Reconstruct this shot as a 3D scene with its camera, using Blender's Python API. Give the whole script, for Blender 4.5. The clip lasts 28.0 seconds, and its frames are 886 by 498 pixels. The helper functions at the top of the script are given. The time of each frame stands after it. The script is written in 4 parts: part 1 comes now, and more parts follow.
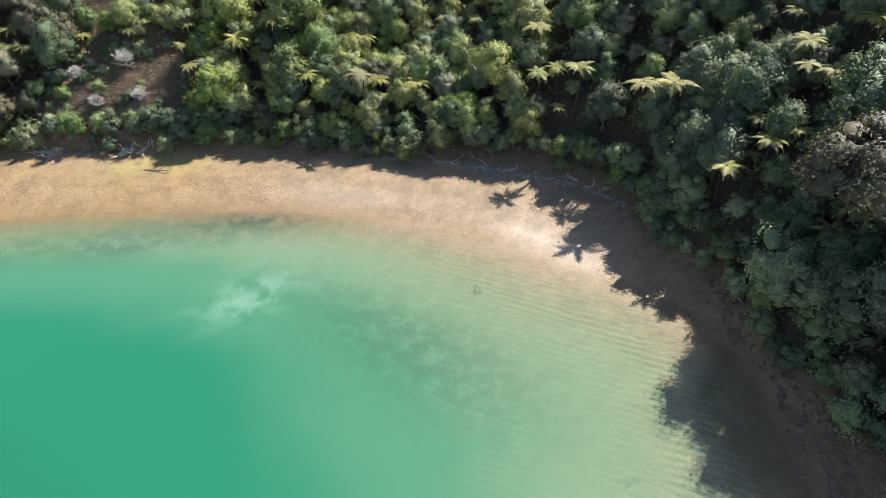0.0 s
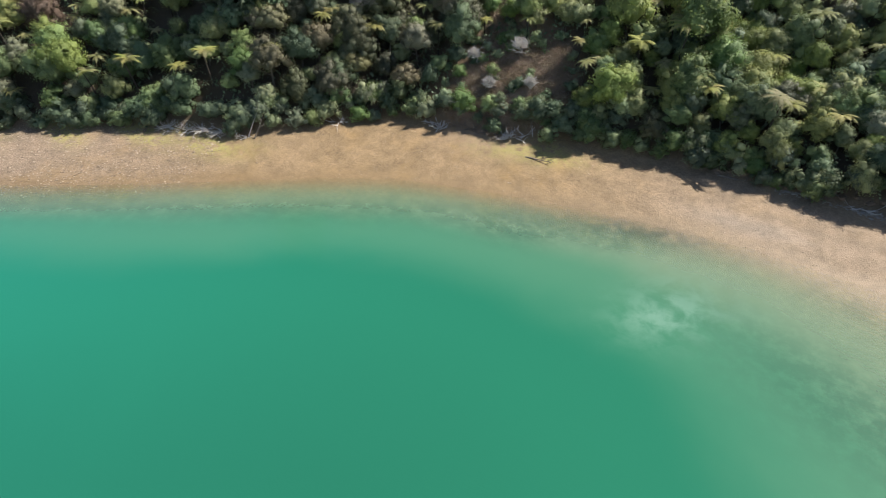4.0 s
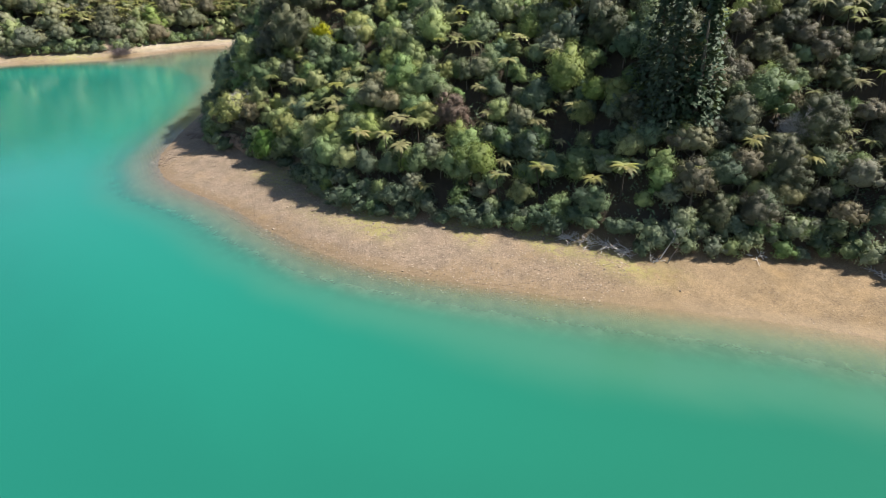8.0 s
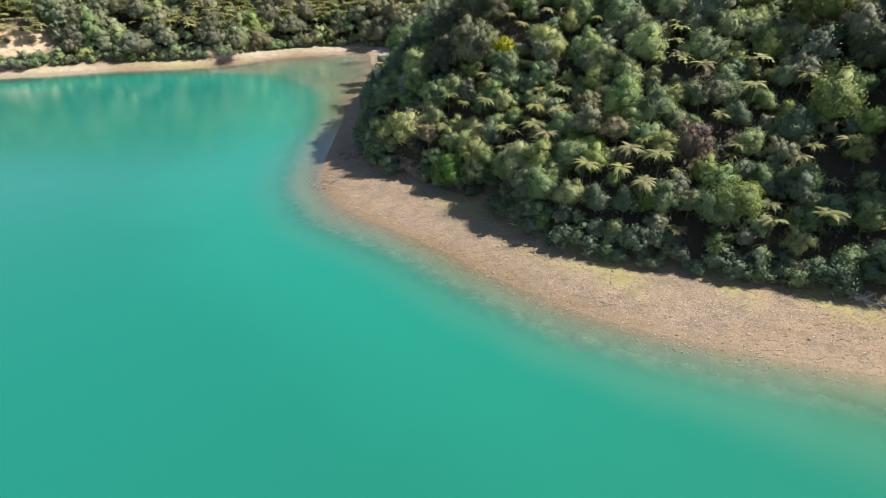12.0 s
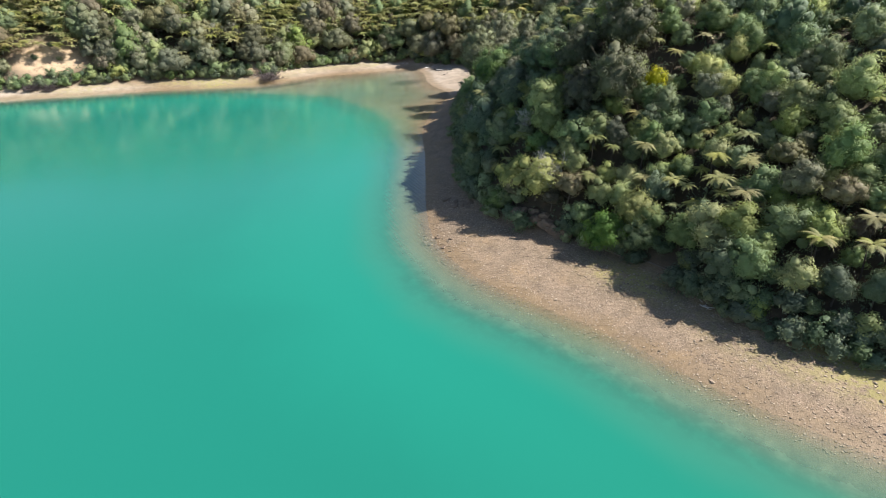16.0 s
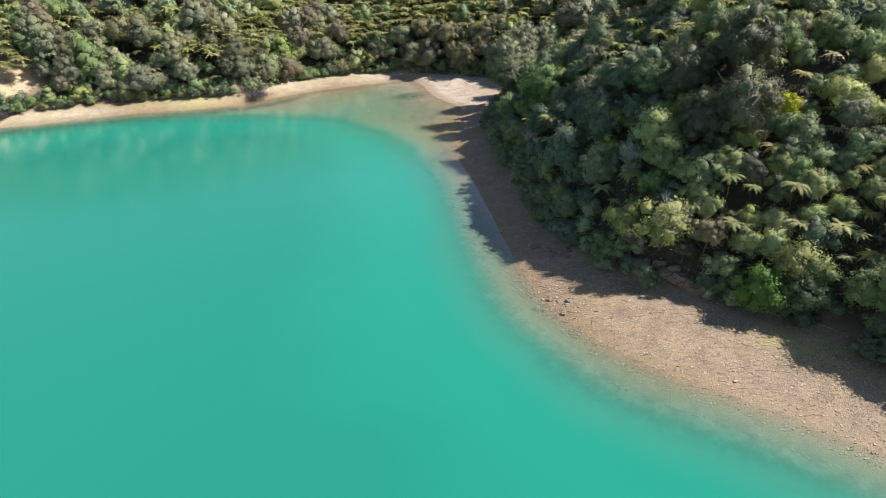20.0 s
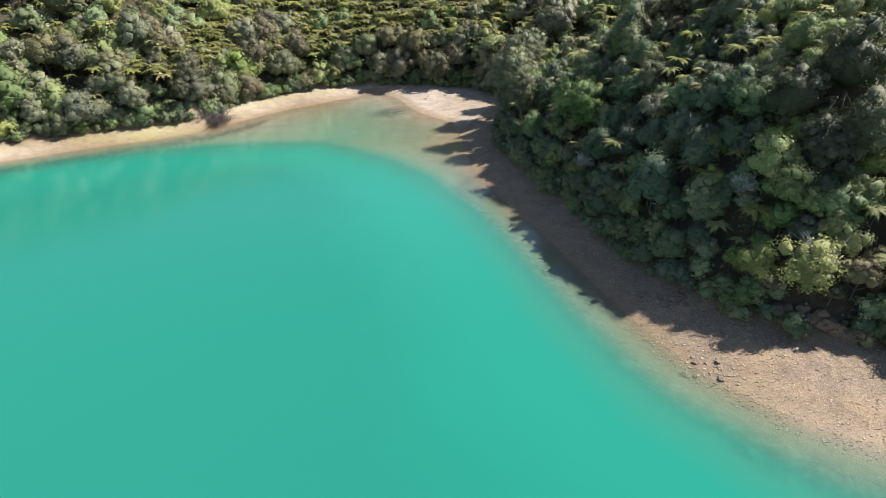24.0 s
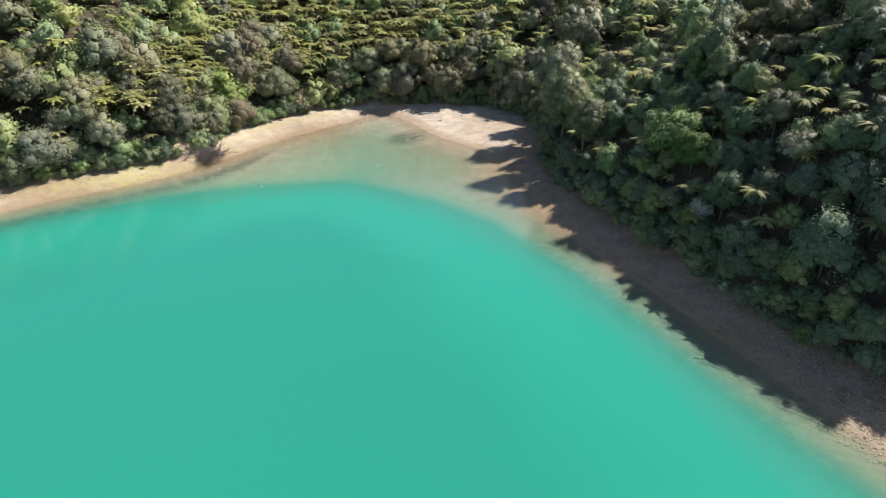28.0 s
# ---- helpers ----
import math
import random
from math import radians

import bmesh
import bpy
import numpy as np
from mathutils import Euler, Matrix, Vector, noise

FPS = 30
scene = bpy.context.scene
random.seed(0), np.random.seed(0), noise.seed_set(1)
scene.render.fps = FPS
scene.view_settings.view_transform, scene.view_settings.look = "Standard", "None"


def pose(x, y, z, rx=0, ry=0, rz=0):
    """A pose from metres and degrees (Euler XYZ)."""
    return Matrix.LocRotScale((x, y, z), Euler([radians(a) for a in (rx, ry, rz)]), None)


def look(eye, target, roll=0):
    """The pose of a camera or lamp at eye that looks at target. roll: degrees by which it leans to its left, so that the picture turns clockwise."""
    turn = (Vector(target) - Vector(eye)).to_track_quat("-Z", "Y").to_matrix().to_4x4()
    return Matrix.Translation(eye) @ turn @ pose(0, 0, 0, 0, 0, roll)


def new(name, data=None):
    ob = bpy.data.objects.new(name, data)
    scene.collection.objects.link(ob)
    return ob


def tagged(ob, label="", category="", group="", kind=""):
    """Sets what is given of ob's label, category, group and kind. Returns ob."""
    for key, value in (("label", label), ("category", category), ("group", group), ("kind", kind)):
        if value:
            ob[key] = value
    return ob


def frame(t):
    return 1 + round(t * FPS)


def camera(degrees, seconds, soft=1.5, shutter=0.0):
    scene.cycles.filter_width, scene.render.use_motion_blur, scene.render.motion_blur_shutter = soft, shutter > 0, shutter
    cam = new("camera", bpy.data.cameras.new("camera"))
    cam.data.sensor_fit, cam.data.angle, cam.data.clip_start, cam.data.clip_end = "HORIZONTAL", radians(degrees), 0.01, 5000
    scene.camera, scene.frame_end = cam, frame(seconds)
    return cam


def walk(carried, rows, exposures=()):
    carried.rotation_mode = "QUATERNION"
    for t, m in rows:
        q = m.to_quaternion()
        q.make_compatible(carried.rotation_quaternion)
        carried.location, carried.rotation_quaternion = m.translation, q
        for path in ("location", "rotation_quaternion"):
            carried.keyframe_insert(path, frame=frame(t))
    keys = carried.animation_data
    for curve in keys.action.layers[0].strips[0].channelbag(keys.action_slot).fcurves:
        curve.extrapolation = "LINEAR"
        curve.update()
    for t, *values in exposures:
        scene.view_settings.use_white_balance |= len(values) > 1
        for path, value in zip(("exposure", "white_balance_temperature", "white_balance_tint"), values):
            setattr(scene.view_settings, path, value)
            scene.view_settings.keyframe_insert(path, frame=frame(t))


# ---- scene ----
cam = camera(74.9, 28.0, soft=0.6)
PATH = [
    (0, (0.06, 0.01, 28.142), (0.06, 1.577, 26.898), -0.5),
    (0.5, (-1.344, -0.027, 28.129), (-1.336, 1.539, 26.885), -0.4),
    (1, (-3.056, 0.03, 28.12), (-3.045, 1.595, 26.874), -0.3),
    (1.5, (-5.173, 0.141, 28.109), (-5.178, 1.705, 26.862), -0.3),
    (2, (-7.596, 0.215, 28.102), (-7.7, 1.774, 26.854), -0.2),
    (2.5, (-10.192, 0.117, 28.108), (-10.371, 1.668, 26.859), -0.1),
    (3, (-12.898, -0.133, 28.122), (-13.149, 1.408, 26.871), -0.0),
    (3.5, (-15.642, -0.562, 28.128), (-16.012, 0.955, 26.879), -0.0),
    (4, (-18.306, -1.28, 28.138), (-18.842, 0.188, 26.889), -0.0),
    (4.5, (-20.916, -2.138, 28.134), (-21.561, -0.714, 26.886), -0.0),
    (6.5, (-34.673, -4.045, 27.21), (-35.522, -2.606, 26.111), -0.3),
    (7, (-37.356, -5.233, 27.151), (-38.281, -3.742, 26.191), -0.3),
    (7.5, (-39.98, -6.589, 27.12), (-40.961, -5.13, 26.167), -0.3),
    (8, (-42.55, -8.076, 27.122), (-43.597, -6.662, 26.172), -0.2),
    (8.5, (-45.081, -9.584, 27.161), (-46.16, -8.194, 26.21), -0.2),
    (9, (-47.612, -10.947, 27.207), (-48.703, -9.568, 26.256), -0.1),
    (9.5, (-50.162, -12.024, 27.235), (-51.262, -10.65, 26.287), -0.2),
    (10, (-52.773, -12.785, 27.242), (-53.882, -11.415, 26.297), -0.2),
    (10.5, (-55.455, -13.227, 27.231), (-56.571, -11.861, 26.289), -0.2),
    (11, (-58.119, -13.458, 27.22), (-59.242, -12.094, 26.282), -0.2),
    (11.5, (-60.815, -13.544, 27.231), (-61.941, -12.182, 26.293), -0.1),
    (12, (-63.469, -13.476, 27.25), (-64.595, -12.116, 26.311), 0.0),
    (12.5, (-66.083, -13.341, 27.258), (-67.21, -11.98, 26.321), 0.1),
    (14.5, (-76.107, -12.556, 27.189), (-77.244, -11.192, 26.27), 0.1),
    (15, (-78.607, -12.417, 27.332), (-79.741, -11.05, 26.413), 0.2),
    (15.5, (-81.127, -12.292, 27.483), (-82.259, -10.924, 26.562), 0.2),
    (16, (-83.655, -12.195, 27.627), (-84.785, -10.826, 26.706), 0.2),
    (16.5, (-86.173, -12.143, 27.783), (-87.299, -10.772, 26.86), 0.2),
    (17, (-88.64, -12.106, 27.944), (-89.764, -10.734, 27.02), 0.2),
    (17.5, (-91.029, -12.09, 28.111), (-92.123, -10.694, 27.186), 0.2),
    (18, (-93.479, -12.085, 28.271), (-94.533, -10.661, 27.343), 0.1),
    (18.5, (-95.96, -12.088, 28.417), (-96.988, -10.645, 27.488), 0.1),
    (19, (-98.424, -12.111, 28.542), (-99.433, -10.656, 27.613), 0.1),
    (19.5, (-100.872, -12.111, 28.64), (-101.862, -10.644, 27.71), 0.1),
    (20, (-103.301, -12.166, 28.735), (-104.271, -10.686, 27.803), 0.1),
    (20.5, (-105.741, -12.303, 28.844), (-106.665, -10.795, 27.911), 0.1),
    (22.5, (-115.976, -12.763, 29.56), (-116.744, -11.172, 28.62), 0.1),
    (23, (-118.507, -12.439, 29.629), (-119.253, -10.839, 28.689), 0.1),
    (23.5, (-121.028, -11.892, 29.676), (-121.752, -10.282, 28.736), 0.1),
    (24, (-123.533, -11.101, 29.705), (-124.234, -9.481, 28.765), 0.1),
    (24.5, (-126.022, -10.193, 29.726), (-126.699, -8.564, 28.785), 0.2),
    (25, (-128.501, -9.255, 29.753), (-129.154, -7.616, 28.812), 0.2),
    (25.5, (-131.04, -8.237, 29.794), (-131.67, -6.588, 28.853), 0.3),
    (26, (-133.565, -7.201, 29.858), (-134.174, -5.545, 28.917), 0.4),
    (26.5, (-136.115, -6.095, 29.944), (-136.704, -4.432, 29.002), 0.4),
    (27, (-138.63, -4.961, 30.053), (-139.197, -3.291, 29.11), 0.4),
    (27.5, (-141.136, -3.761, 30.171), (-141.678, -2.082, 29.228), 0.5),
    (28, (-143.677, -2.474, 30.291), (-144.189, -0.788, 29.347), 0.5),
]
walk(cam, [(t, look(eye, target, roll)) for t, eye, target, roll in PATH],
     [(0, 1.28), (1, 1.27), (2, 1.07), (3, 0.93), (4, 0.92), (7, 0.97), (12, 0.97), (16, 0.98), (20, 1.01), (24, 1.05), (28, 1.07)])

# ---- daylight ----
SUN_TO = Vector((0.494, 0.461, 0.737)).normalized()
world = bpy.data.worlds.new("sky")
scene.world = world
world.use_nodes = True
wn = world.node_tree
sky = wn.nodes.new("ShaderNodeTexSky")
sky.sky_type, sky.sun_disc = "NISHITA", False
sky.sun_elevation, sky.sun_rotation = math.asin(SUN_TO.z), math.atan2(SUN_TO.x, SUN_TO.y)
sky.air_density, sky.dust_density, sky.ozone_density = 1.0, 0.6, 1.5
wn.nodes["Background"].inputs["Strength"].default_value = 0.074
wn.links.new(sky.outputs["Color"], wn.nodes["Background"].inputs["Color"])
sun = new("sun", bpy.data.lights.new("sun", "SUN"))
sun.data.energy, sun.data.angle, sun.data.color = 5.0, radians(0.53), (1.0, 0.955, 0.88)
sun.matrix_world = look((60, 60, 90), Vector((60, 60, 90)) - SUN_TO)
scene.view_settings.exposure = 0.95

# ---- materials ----


class Graph:
    """A node material written line by line."""

    def __init__(self, name):
        self.m = bpy.data.materials.new(name)
        self.m.use_nodes = True
        self.t = self.m.node_tree
        self.t.nodes.clear()
        self.out = self.t.nodes.new("ShaderNodeOutputMaterial")

    def n(self, kind, ins=None, **props):
        nd = self.t.nodes.new("ShaderNode" + kind)
        for k, v in props.items():
            setattr(nd, k, v)
        for k, v in (ins or {}).items():
            self.put(nd.inputs[k], v)
        return nd

    def put(self, sock, v):
        if isinstance(v, bpy.types.NodeSocket):
            self.t.links.new(v, sock)
        elif isinstance(v, bpy.types.Node):
            self.t.links.new(v.outputs[0], sock)
        else:
            sock.default_value = v

    def math(self, op, a, b=0.0, c=0.0, clamp=False):
        return self.n("Math", {0: a, 1: b, 2: c}, operation=op, use_clamp=clamp).outputs[0]

    def mix(self, fac, a, b, blend="MIX"):
        nd = self.n("Mix", data_type="RGBA", blend_type=blend)
        for i, v in ((0, fac), (6, a), (7, b)):
            self.put(nd.inputs[i], v if not isinstance(v, tuple) or len(v) == 4 else (*v, 1.0))
        return nd.outputs[2]

    def where(self):
        return self.n("NewGeometry").outputs["Position"]

    def noise(self, scale, detail=4.0, rough=0.55, at=None, warp=0.0):
        nd = self.n("TexNoise", {"Scale": scale, "Detail": detail, "Roughness": rough, "Distortion": warp})
        self.put(nd.inputs["Vector"], at or self.where())
        return nd.outputs["Fac"]

    def ramp(self, v, lo, hi, a=0.0, b=1.0):
        nd = self.n("MapRange", {"Value": v, "From Min": lo, "From Max": hi, "To Min": a, "To Max": b}, interpolation_type="SMOOTHSTEP")
        return nd.outputs[0]

    def attr(self, name):
        return self.n("Attribute", attribute_name=name).outputs["Fac"]

    def bump(self, height, strength, distance=0.1):
        return self.n("Bump", {"Height": height, "Strength": strength, "Distance": distance}).outputs[0]

    def done(self, shader):
        self.put(self.out.inputs["Surface"], shader)
        return self.m


def leaf_material(name, dark, light, thin=0.35, gloss=0.55, spread=0.45):
    """Foliage: each plant takes its own tone, each leaf a little of its own; light passes through."""
    g = Graph(name)
    plant = g.math("FRACT", g.math("ADD", g.n("ObjectInfo").outputs["Random"], g.attr("own")))
    leaf = g.n("NewGeometry").outputs["Random Per Island"]
    tone = g.math("ADD", g.math("MULTIPLY", plant, spread), g.math("MULTIPLY", leaf, 0.82 - spread))
    tone = g.math("ADD", tone, g.math("MULTIPLY_ADD", g.noise(1.5, 3.0), 0.8, -0.28))
    tone = g.math("ADD", tone, g.math("MULTIPLY_ADD", g.noise(0.09, 2.0), 0.6, -0.3), clamp=True)
    col = g.mix(tone, dark, light)
    hue = g.n("HueSaturation", {"Hue": g.math("MULTIPLY_ADD", g.math("FRACT", g.math("MULTIPLY", plant, 7.31)), 0.05, 0.469), "Saturation": g.math("MULTIPLY_ADD", g.math("FRACT", g.math("MULTIPLY", plant, 3.7)), 0.35, 0.85), "Color": col}).outputs[0]
    leafy = g.bump(g.noise(11.0, 3.0, 0.6), 0.55, 0.12)
    body = g.n("BsdfPrincipled", {"Base Color": hue, "Roughness": gloss, "Specular IOR Level": 0.3, "Normal": leafy})
    glow = g.n("BsdfTranslucent", {"Color": g.mix(0.35, hue, (0.24, 0.28, 0.09))})
    return g.done(g.n("MixShader", {0: thin, 1: body.outputs[0], 2: glow.outputs[0]}).outputs[0])


def bark_material(name, a, b, scale=6.0):
    g = Graph(name)
    f = g.noise(scale, 5.0, 0.65)
    col = g.mix(f, a, b)
    return g.done(g.n("BsdfPrincipled", {"Base Color": col, "Roughness": 0.85, "Normal": g.bump(g.noise(scale * 4, 4.0), 0.6, 0.05)}).outputs[0])


LEAF_FRESH = leaf_material("fresh_leaves", (0.093, 0.128, 0.038), (0.433, 0.480, 0.198), 0.36)
LEAF_DEEP = leaf_material("deep_green_leaves", (0.037, 0.064, 0.037), (0.185, 0.236, 0.138), 0.24)
LEAF_MID = leaf_material("mid_green_leaves", (0.056, 0.096, 0.036), (0.270, 0.338, 0.151), 0.3)
LEAF_GREY = leaf_material("grey_green_leaves", (0.088, 0.122, 0.056), (0.345, 0.405, 0.215), 0.26)
LEAF_BROWN = leaf_material("brown_fine_leaves", (0.058, 0.055, 0.031), (0.245, 0.222, 0.124), 0.2)
LEAF_UMBER = leaf_material("umber_fine_leaves", (0.036, 0.040, 0.024), (0.138, 0.142, 0.082), 0.15)
LEAF_OLIVE = leaf_material("olive_leaves", (0.066, 0.074, 0.044), (0.283, 0.288, 0.177), 0.24)
LEAF_VIVID = leaf_material("vivid_green_leaves", (0.046, 0.090, 0.026), (0.196, 0.275, 0.090), 0.3)
LEAF_YELLOW = leaf_material("yellow_leaves", (0.26, 0.28, 0.03), (0.58, 0.55, 0.07), 0.33)
FROND = leaf_material("fern_fronds", (0.108, 0.124, 0.040), (0.450, 0.435, 0.170), 0.34)
LEAF_DRY = leaf_material("dry_brush", (0.12, 0.085, 0.055), (0.34, 0.26, 0.18), 0.12)
LEAF_RUSSET = leaf_material("russet_fine_leaves", (0.075, 0.052, 0.040), (0.20, 0.145, 0.115), 0.12)
NEEDLE = leaf_material("conifer_needles", (0.028, 0.055, 0.028), (0.085, 0.13, 0.055), 0.14)
BARK = bark_material("grey_brown_bark", (0.05, 0.04, 0.03), (0.16, 0.13, 0.10))
FERN_TRUNK = bark_material("dark_fern_trunk", (0.02, 0.016, 0.012), (0.07, 0.05, 0.035), 12.0)
DEAD_WOOD = bark_material("bleached_wood", (0.34, 0.31, 0.28), (0.66, 0.62, 0.58), 5.0)
WET_WOOD = bark_material("weathered_log", (0.07, 0.055, 0.045), (0.24, 0.20, 0.16), 5.0)


def ground_material():
    g = Graph("gravel_beach_and_slope")
    p = g.where()
    vor = g.n("TexVoronoi", {"Scale": 11.0, "Vector": p, "Randomness": 1.0})
    fine = g.n("TexVoronoi", {"Scale": 19.0, "Vector": p, "Randomness": 1.0})
    tone = g.n("SeparateColor", {0: vor.outputs["Color"]}).outputs[0]
    tone2 = g.n("SeparateColor", {0: fine.outputs["Color"]}).outputs[1]
    big = g.noise(0.22, 4.0, 0.6)
    grit = g.noise(2.2, 6.0, 0.7)
    gravel = g.mix(g.math("MULTIPLY_ADD", tone, 0.45, g.math("MULTIPLY", tone2, 0.55)), (0.090, 0.062, 0.042), (0.370, 0.278, 0.198))
    gravel = g.mix(g.ramp(big, 0.45, 0.8, 0.0, 0.7), gravel, g.mix(grit, (0.21, 0.135, 0.065), (0.37, 0.26, 0.14)))
    ochre = g.ramp(g.n("SeparateXYZ", {0: p}).outputs[0], -75.0, -42.0)
    ochre = g.math("MULTIPLY", ochre, g.ramp(g.n("SeparateXYZ", {0: p}).outputs[0], -26.0, -6.0, 1.0, 0.25))
    gravel = g.mix(ochre, gravel, (0.97, 0.90, 0.68), "MULTIPLY")
    # Browner gravel in the cove, its colour also deepened for the shade there.
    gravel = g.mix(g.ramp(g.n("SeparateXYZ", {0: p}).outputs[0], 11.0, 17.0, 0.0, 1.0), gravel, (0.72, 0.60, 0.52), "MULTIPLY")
    sand = g.mix(g.math("MULTIPLY_ADD", tone2, 0.35, g.math("MULTIPLY", g.noise(1.1, 6.0, 0.72), 0.65)), (0.145, 0.10, 0.064), (0.335, 0.252, 0.172))
    pale = g.mix(g.noise(1.6, 4.0), (0.40, 0.335, 0.275), (0.53, 0.465, 0.40))
    col = g.mix(g.math("MULTIPLY", g.attr("sand"), g.ramp(grit, 0.25, 0.55), clamp=True), gravel, sand)
    col = g.mix(g.attr("pale"), col, pale)
    mottle = g.mix(g.ramp(g.noise(0.55, 6.0, 0.68), 0.32, 0.66), (0.74, 0.73, 0.71), (1.06, 1.04, 1.02))
    col = g.mix(1.0, col, mottle, "MULTIPLY")
    shore = g.attr("shore")
    wet = g.math("MULTIPLY", g.ramp(g.math("ADD", shore, g.math("MULTIPLY", big, -2.0)), -0.6, 1.2, 1.0, 0.0), g.ramp(shore, -4.0, -1.2, 0.1, 0.5))
    col = g.mix(wet, col, g.mix(grit, (0.10, 0.062, 0.026), (0.26, 0.17, 0.075)))
    alg = g.math("MULTIPLY", g.attr("algae"), g.ramp(g.noise(1.3, 6.0, 0.7), 0.36, 0.58), clamp=True)
    col = g.mix(g.math("MULTIPLY", alg, 0.62), col, (0.29, 0.27, 0.07))
    weed = g.math("MULTIPLY", g.attr("weed"), g.ramp(g.noise(0.8, 6.0, 0.68), 0.26, 0.60), clamp=True)
    col = g.mix(g.math("MULTIPLY", weed, 0.85), col, (0.018, 0.022, 0.012))
    east = g.ramp(g.n("SeparateXYZ", {0: p}).outputs[0], -150.0, -80.0)
    rough = g.noise(0.9, 6.0, 0.65)
    clay = g.mix(east, g.mix(rough, (0.37, 0.245, 0.145), (0.55, 0.42, 0.285)), g.mix(rough, (0.12, 0.085, 0.06), (0.40, 0.275, 0.185)))
    col = g.mix(g.math("MULTIPLY", g.attr("clay"), g.ramp(g.noise(0.7, 5.0, 0.7), 0.3, 0.5)), col, clay)
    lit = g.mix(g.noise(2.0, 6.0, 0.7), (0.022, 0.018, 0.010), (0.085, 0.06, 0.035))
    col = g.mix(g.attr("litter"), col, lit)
    h = g.math("ADD", g.math("MULTIPLY_ADD", vor.outputs["Distance"], 0.4, g.math("MULTIPLY", fine.outputs["Distance"], 0.25)), g.math("MULTIPLY", grit, 0.22))
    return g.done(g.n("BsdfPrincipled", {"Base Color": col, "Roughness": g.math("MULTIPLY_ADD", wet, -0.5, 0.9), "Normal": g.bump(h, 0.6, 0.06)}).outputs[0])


def water_material():
    """Silty green sea: the bed shows through thin water, and deeper water scatters its own colour."""
    g = Graph("turquoise_sea_water")
    p = g.where()
    depth = g.attr("depth")
    cloud = g.noise(0.05, 4.0, 0.55, warp=0.6)
    depth = g.math("MULTIPLY", depth, g.math("MULTIPLY_ADD", cloud, 0.7, 0.65))
    lines = g.n("TexWave", {"Scale": 0.62, "Distortion": 3.0, "Detail": 2.0, "Detail Scale": 0.7, "Vector": g.n("Mapping", {"Vector": p, "Rotation": (0, 0, -1.15)}).outputs[0]}).outputs["Fac"]
    cove = g.ramp(g.n("SeparateXYZ", {0: p}).outputs[0], -10.0, 8.0)
    point = g.ramp(g.math("ABSOLUTE", g.math("ADD", g.n("SeparateXYZ", {0: p}).outputs[0], 130.0)), 4.0, 18.0, 1.0, 0.0)
    # Ripple bands put into the depth colour stand in for refracted light.
    ripple_tint = g.math("MULTIPLY", g.math("ADD", lines, -0.5), g.math("ADD", cove, point))
    depth = g.math("MAXIMUM", g.math("MULTIPLY_ADD", ripple_tint, g.ramp(depth, 0.02, 0.3, 0.0, 0.22), depth), 0.0)
    hide = g.math("SUBTRACT", 1.0, g.math("EXPONENT", g.math("MULTIPLY", depth, -1.05)))
    east = g.ramp(g.n("SeparateXYZ", {0: p}).outputs[0], -118.0, -12.0)
    deep = g.mix(east, g.mix(g.ramp(g.n("SeparateXYZ", {0: p}).outputs[0], -180.0, -100.0), (0.018, 0.204, 0.148), (0.011, 0.180, 0.131)), (0.013, 0.120, 0.068))
    mid = g.mix(east, (0.032, 0.182, 0.130), (0.056, 0.168, 0.098))
    thin = g.mix(east, (0.185, 0.245, 0.170), (0.188, 0.262, 0.168))
    col = g.mix(g.ramp(depth, 0.5, 2.1), thin, mid)
    col = g.mix(g.ramp(depth, 1.8, 4.5), col, deep)
    col = g.mix(g.ramp(depth, 5.0, 12.0, 0.0, 0.3), col, g.mix(east, (0.008, 0.095, 0.075), (0.010, 0.070, 0.045)))
    beds = g.math("MULTIPLY", g.attr("beds"), g.ramp(g.noise(0.8, 6.0, 0.70), 0.26, 0.62), clamp=True)
    col = g.mix(g.math("MULTIPLY", beds, 0.6), col, g.mix(east, (0.020, 0.085, 0.072), (0.034, 0.098, 0.062)))
    silt = g.math("MULTIPLY", g.attr("silt"), g.ramp(g.noise(0.55, 5.0, 0.6, warp=0.3), 0.34, 0.66), clamp=True)
    col = g.mix(g.math("MULTIPLY", silt, 0.75), col, (0.15, 0.27, 0.20))
    scatter = g.n("BsdfDiffuse", {"Color": col})
    clear = g.n("BsdfTransparent", {"Color": g.mix(g.ramp(depth, 0.0, 0.9), (0.99, 0.99, 0.98), (0.72, 0.93, 0.84))})
    body = g.n("MixShader", {0: hide, 1: clear.outputs[0], 2: scatter.outputs[0]})
    stretch = g.n("Mapping", {"Vector": p, "Rotation": (0, 0, 0.6), "Scale": (0.55, 1.5, 1.0)}).outputs[0]
    wave = g.math("ADD", g.noise(5.0, 1.0, 0.5, stretch, 0.3), g.math("MULTIPLY", g.noise(12.5, 0.0, 0.5, stretch), 0.3))
    wave = g.math("ADD", wave, g.math("MULTIPLY", lines, g.math("MULTIPLY_ADD", cove, 0.4, g.math("MULTIPLY", point, 0.2))))
    calm = g.math("ADD", g.ramp(g.noise(0.03, 2.0), 0.35, 0.65, 0.04, 0.075), g.ramp(g.n("SeparateXYZ", {0: p}).outputs[0], -16.0, 4.0, 0.0, 0.035))
    nrm = g.n("Bump", {"Height": wave, "Strength": calm, "Distance": 0.17}).outputs[0]
    facing = g.n("LayerWeight", {"Blend": 0.5, "Normal": nrm}).outputs["Facing"]
    fres = g.math("MULTIPLY_ADD", g.math("POWER", facing, 4.7), 0.98, 0.02)
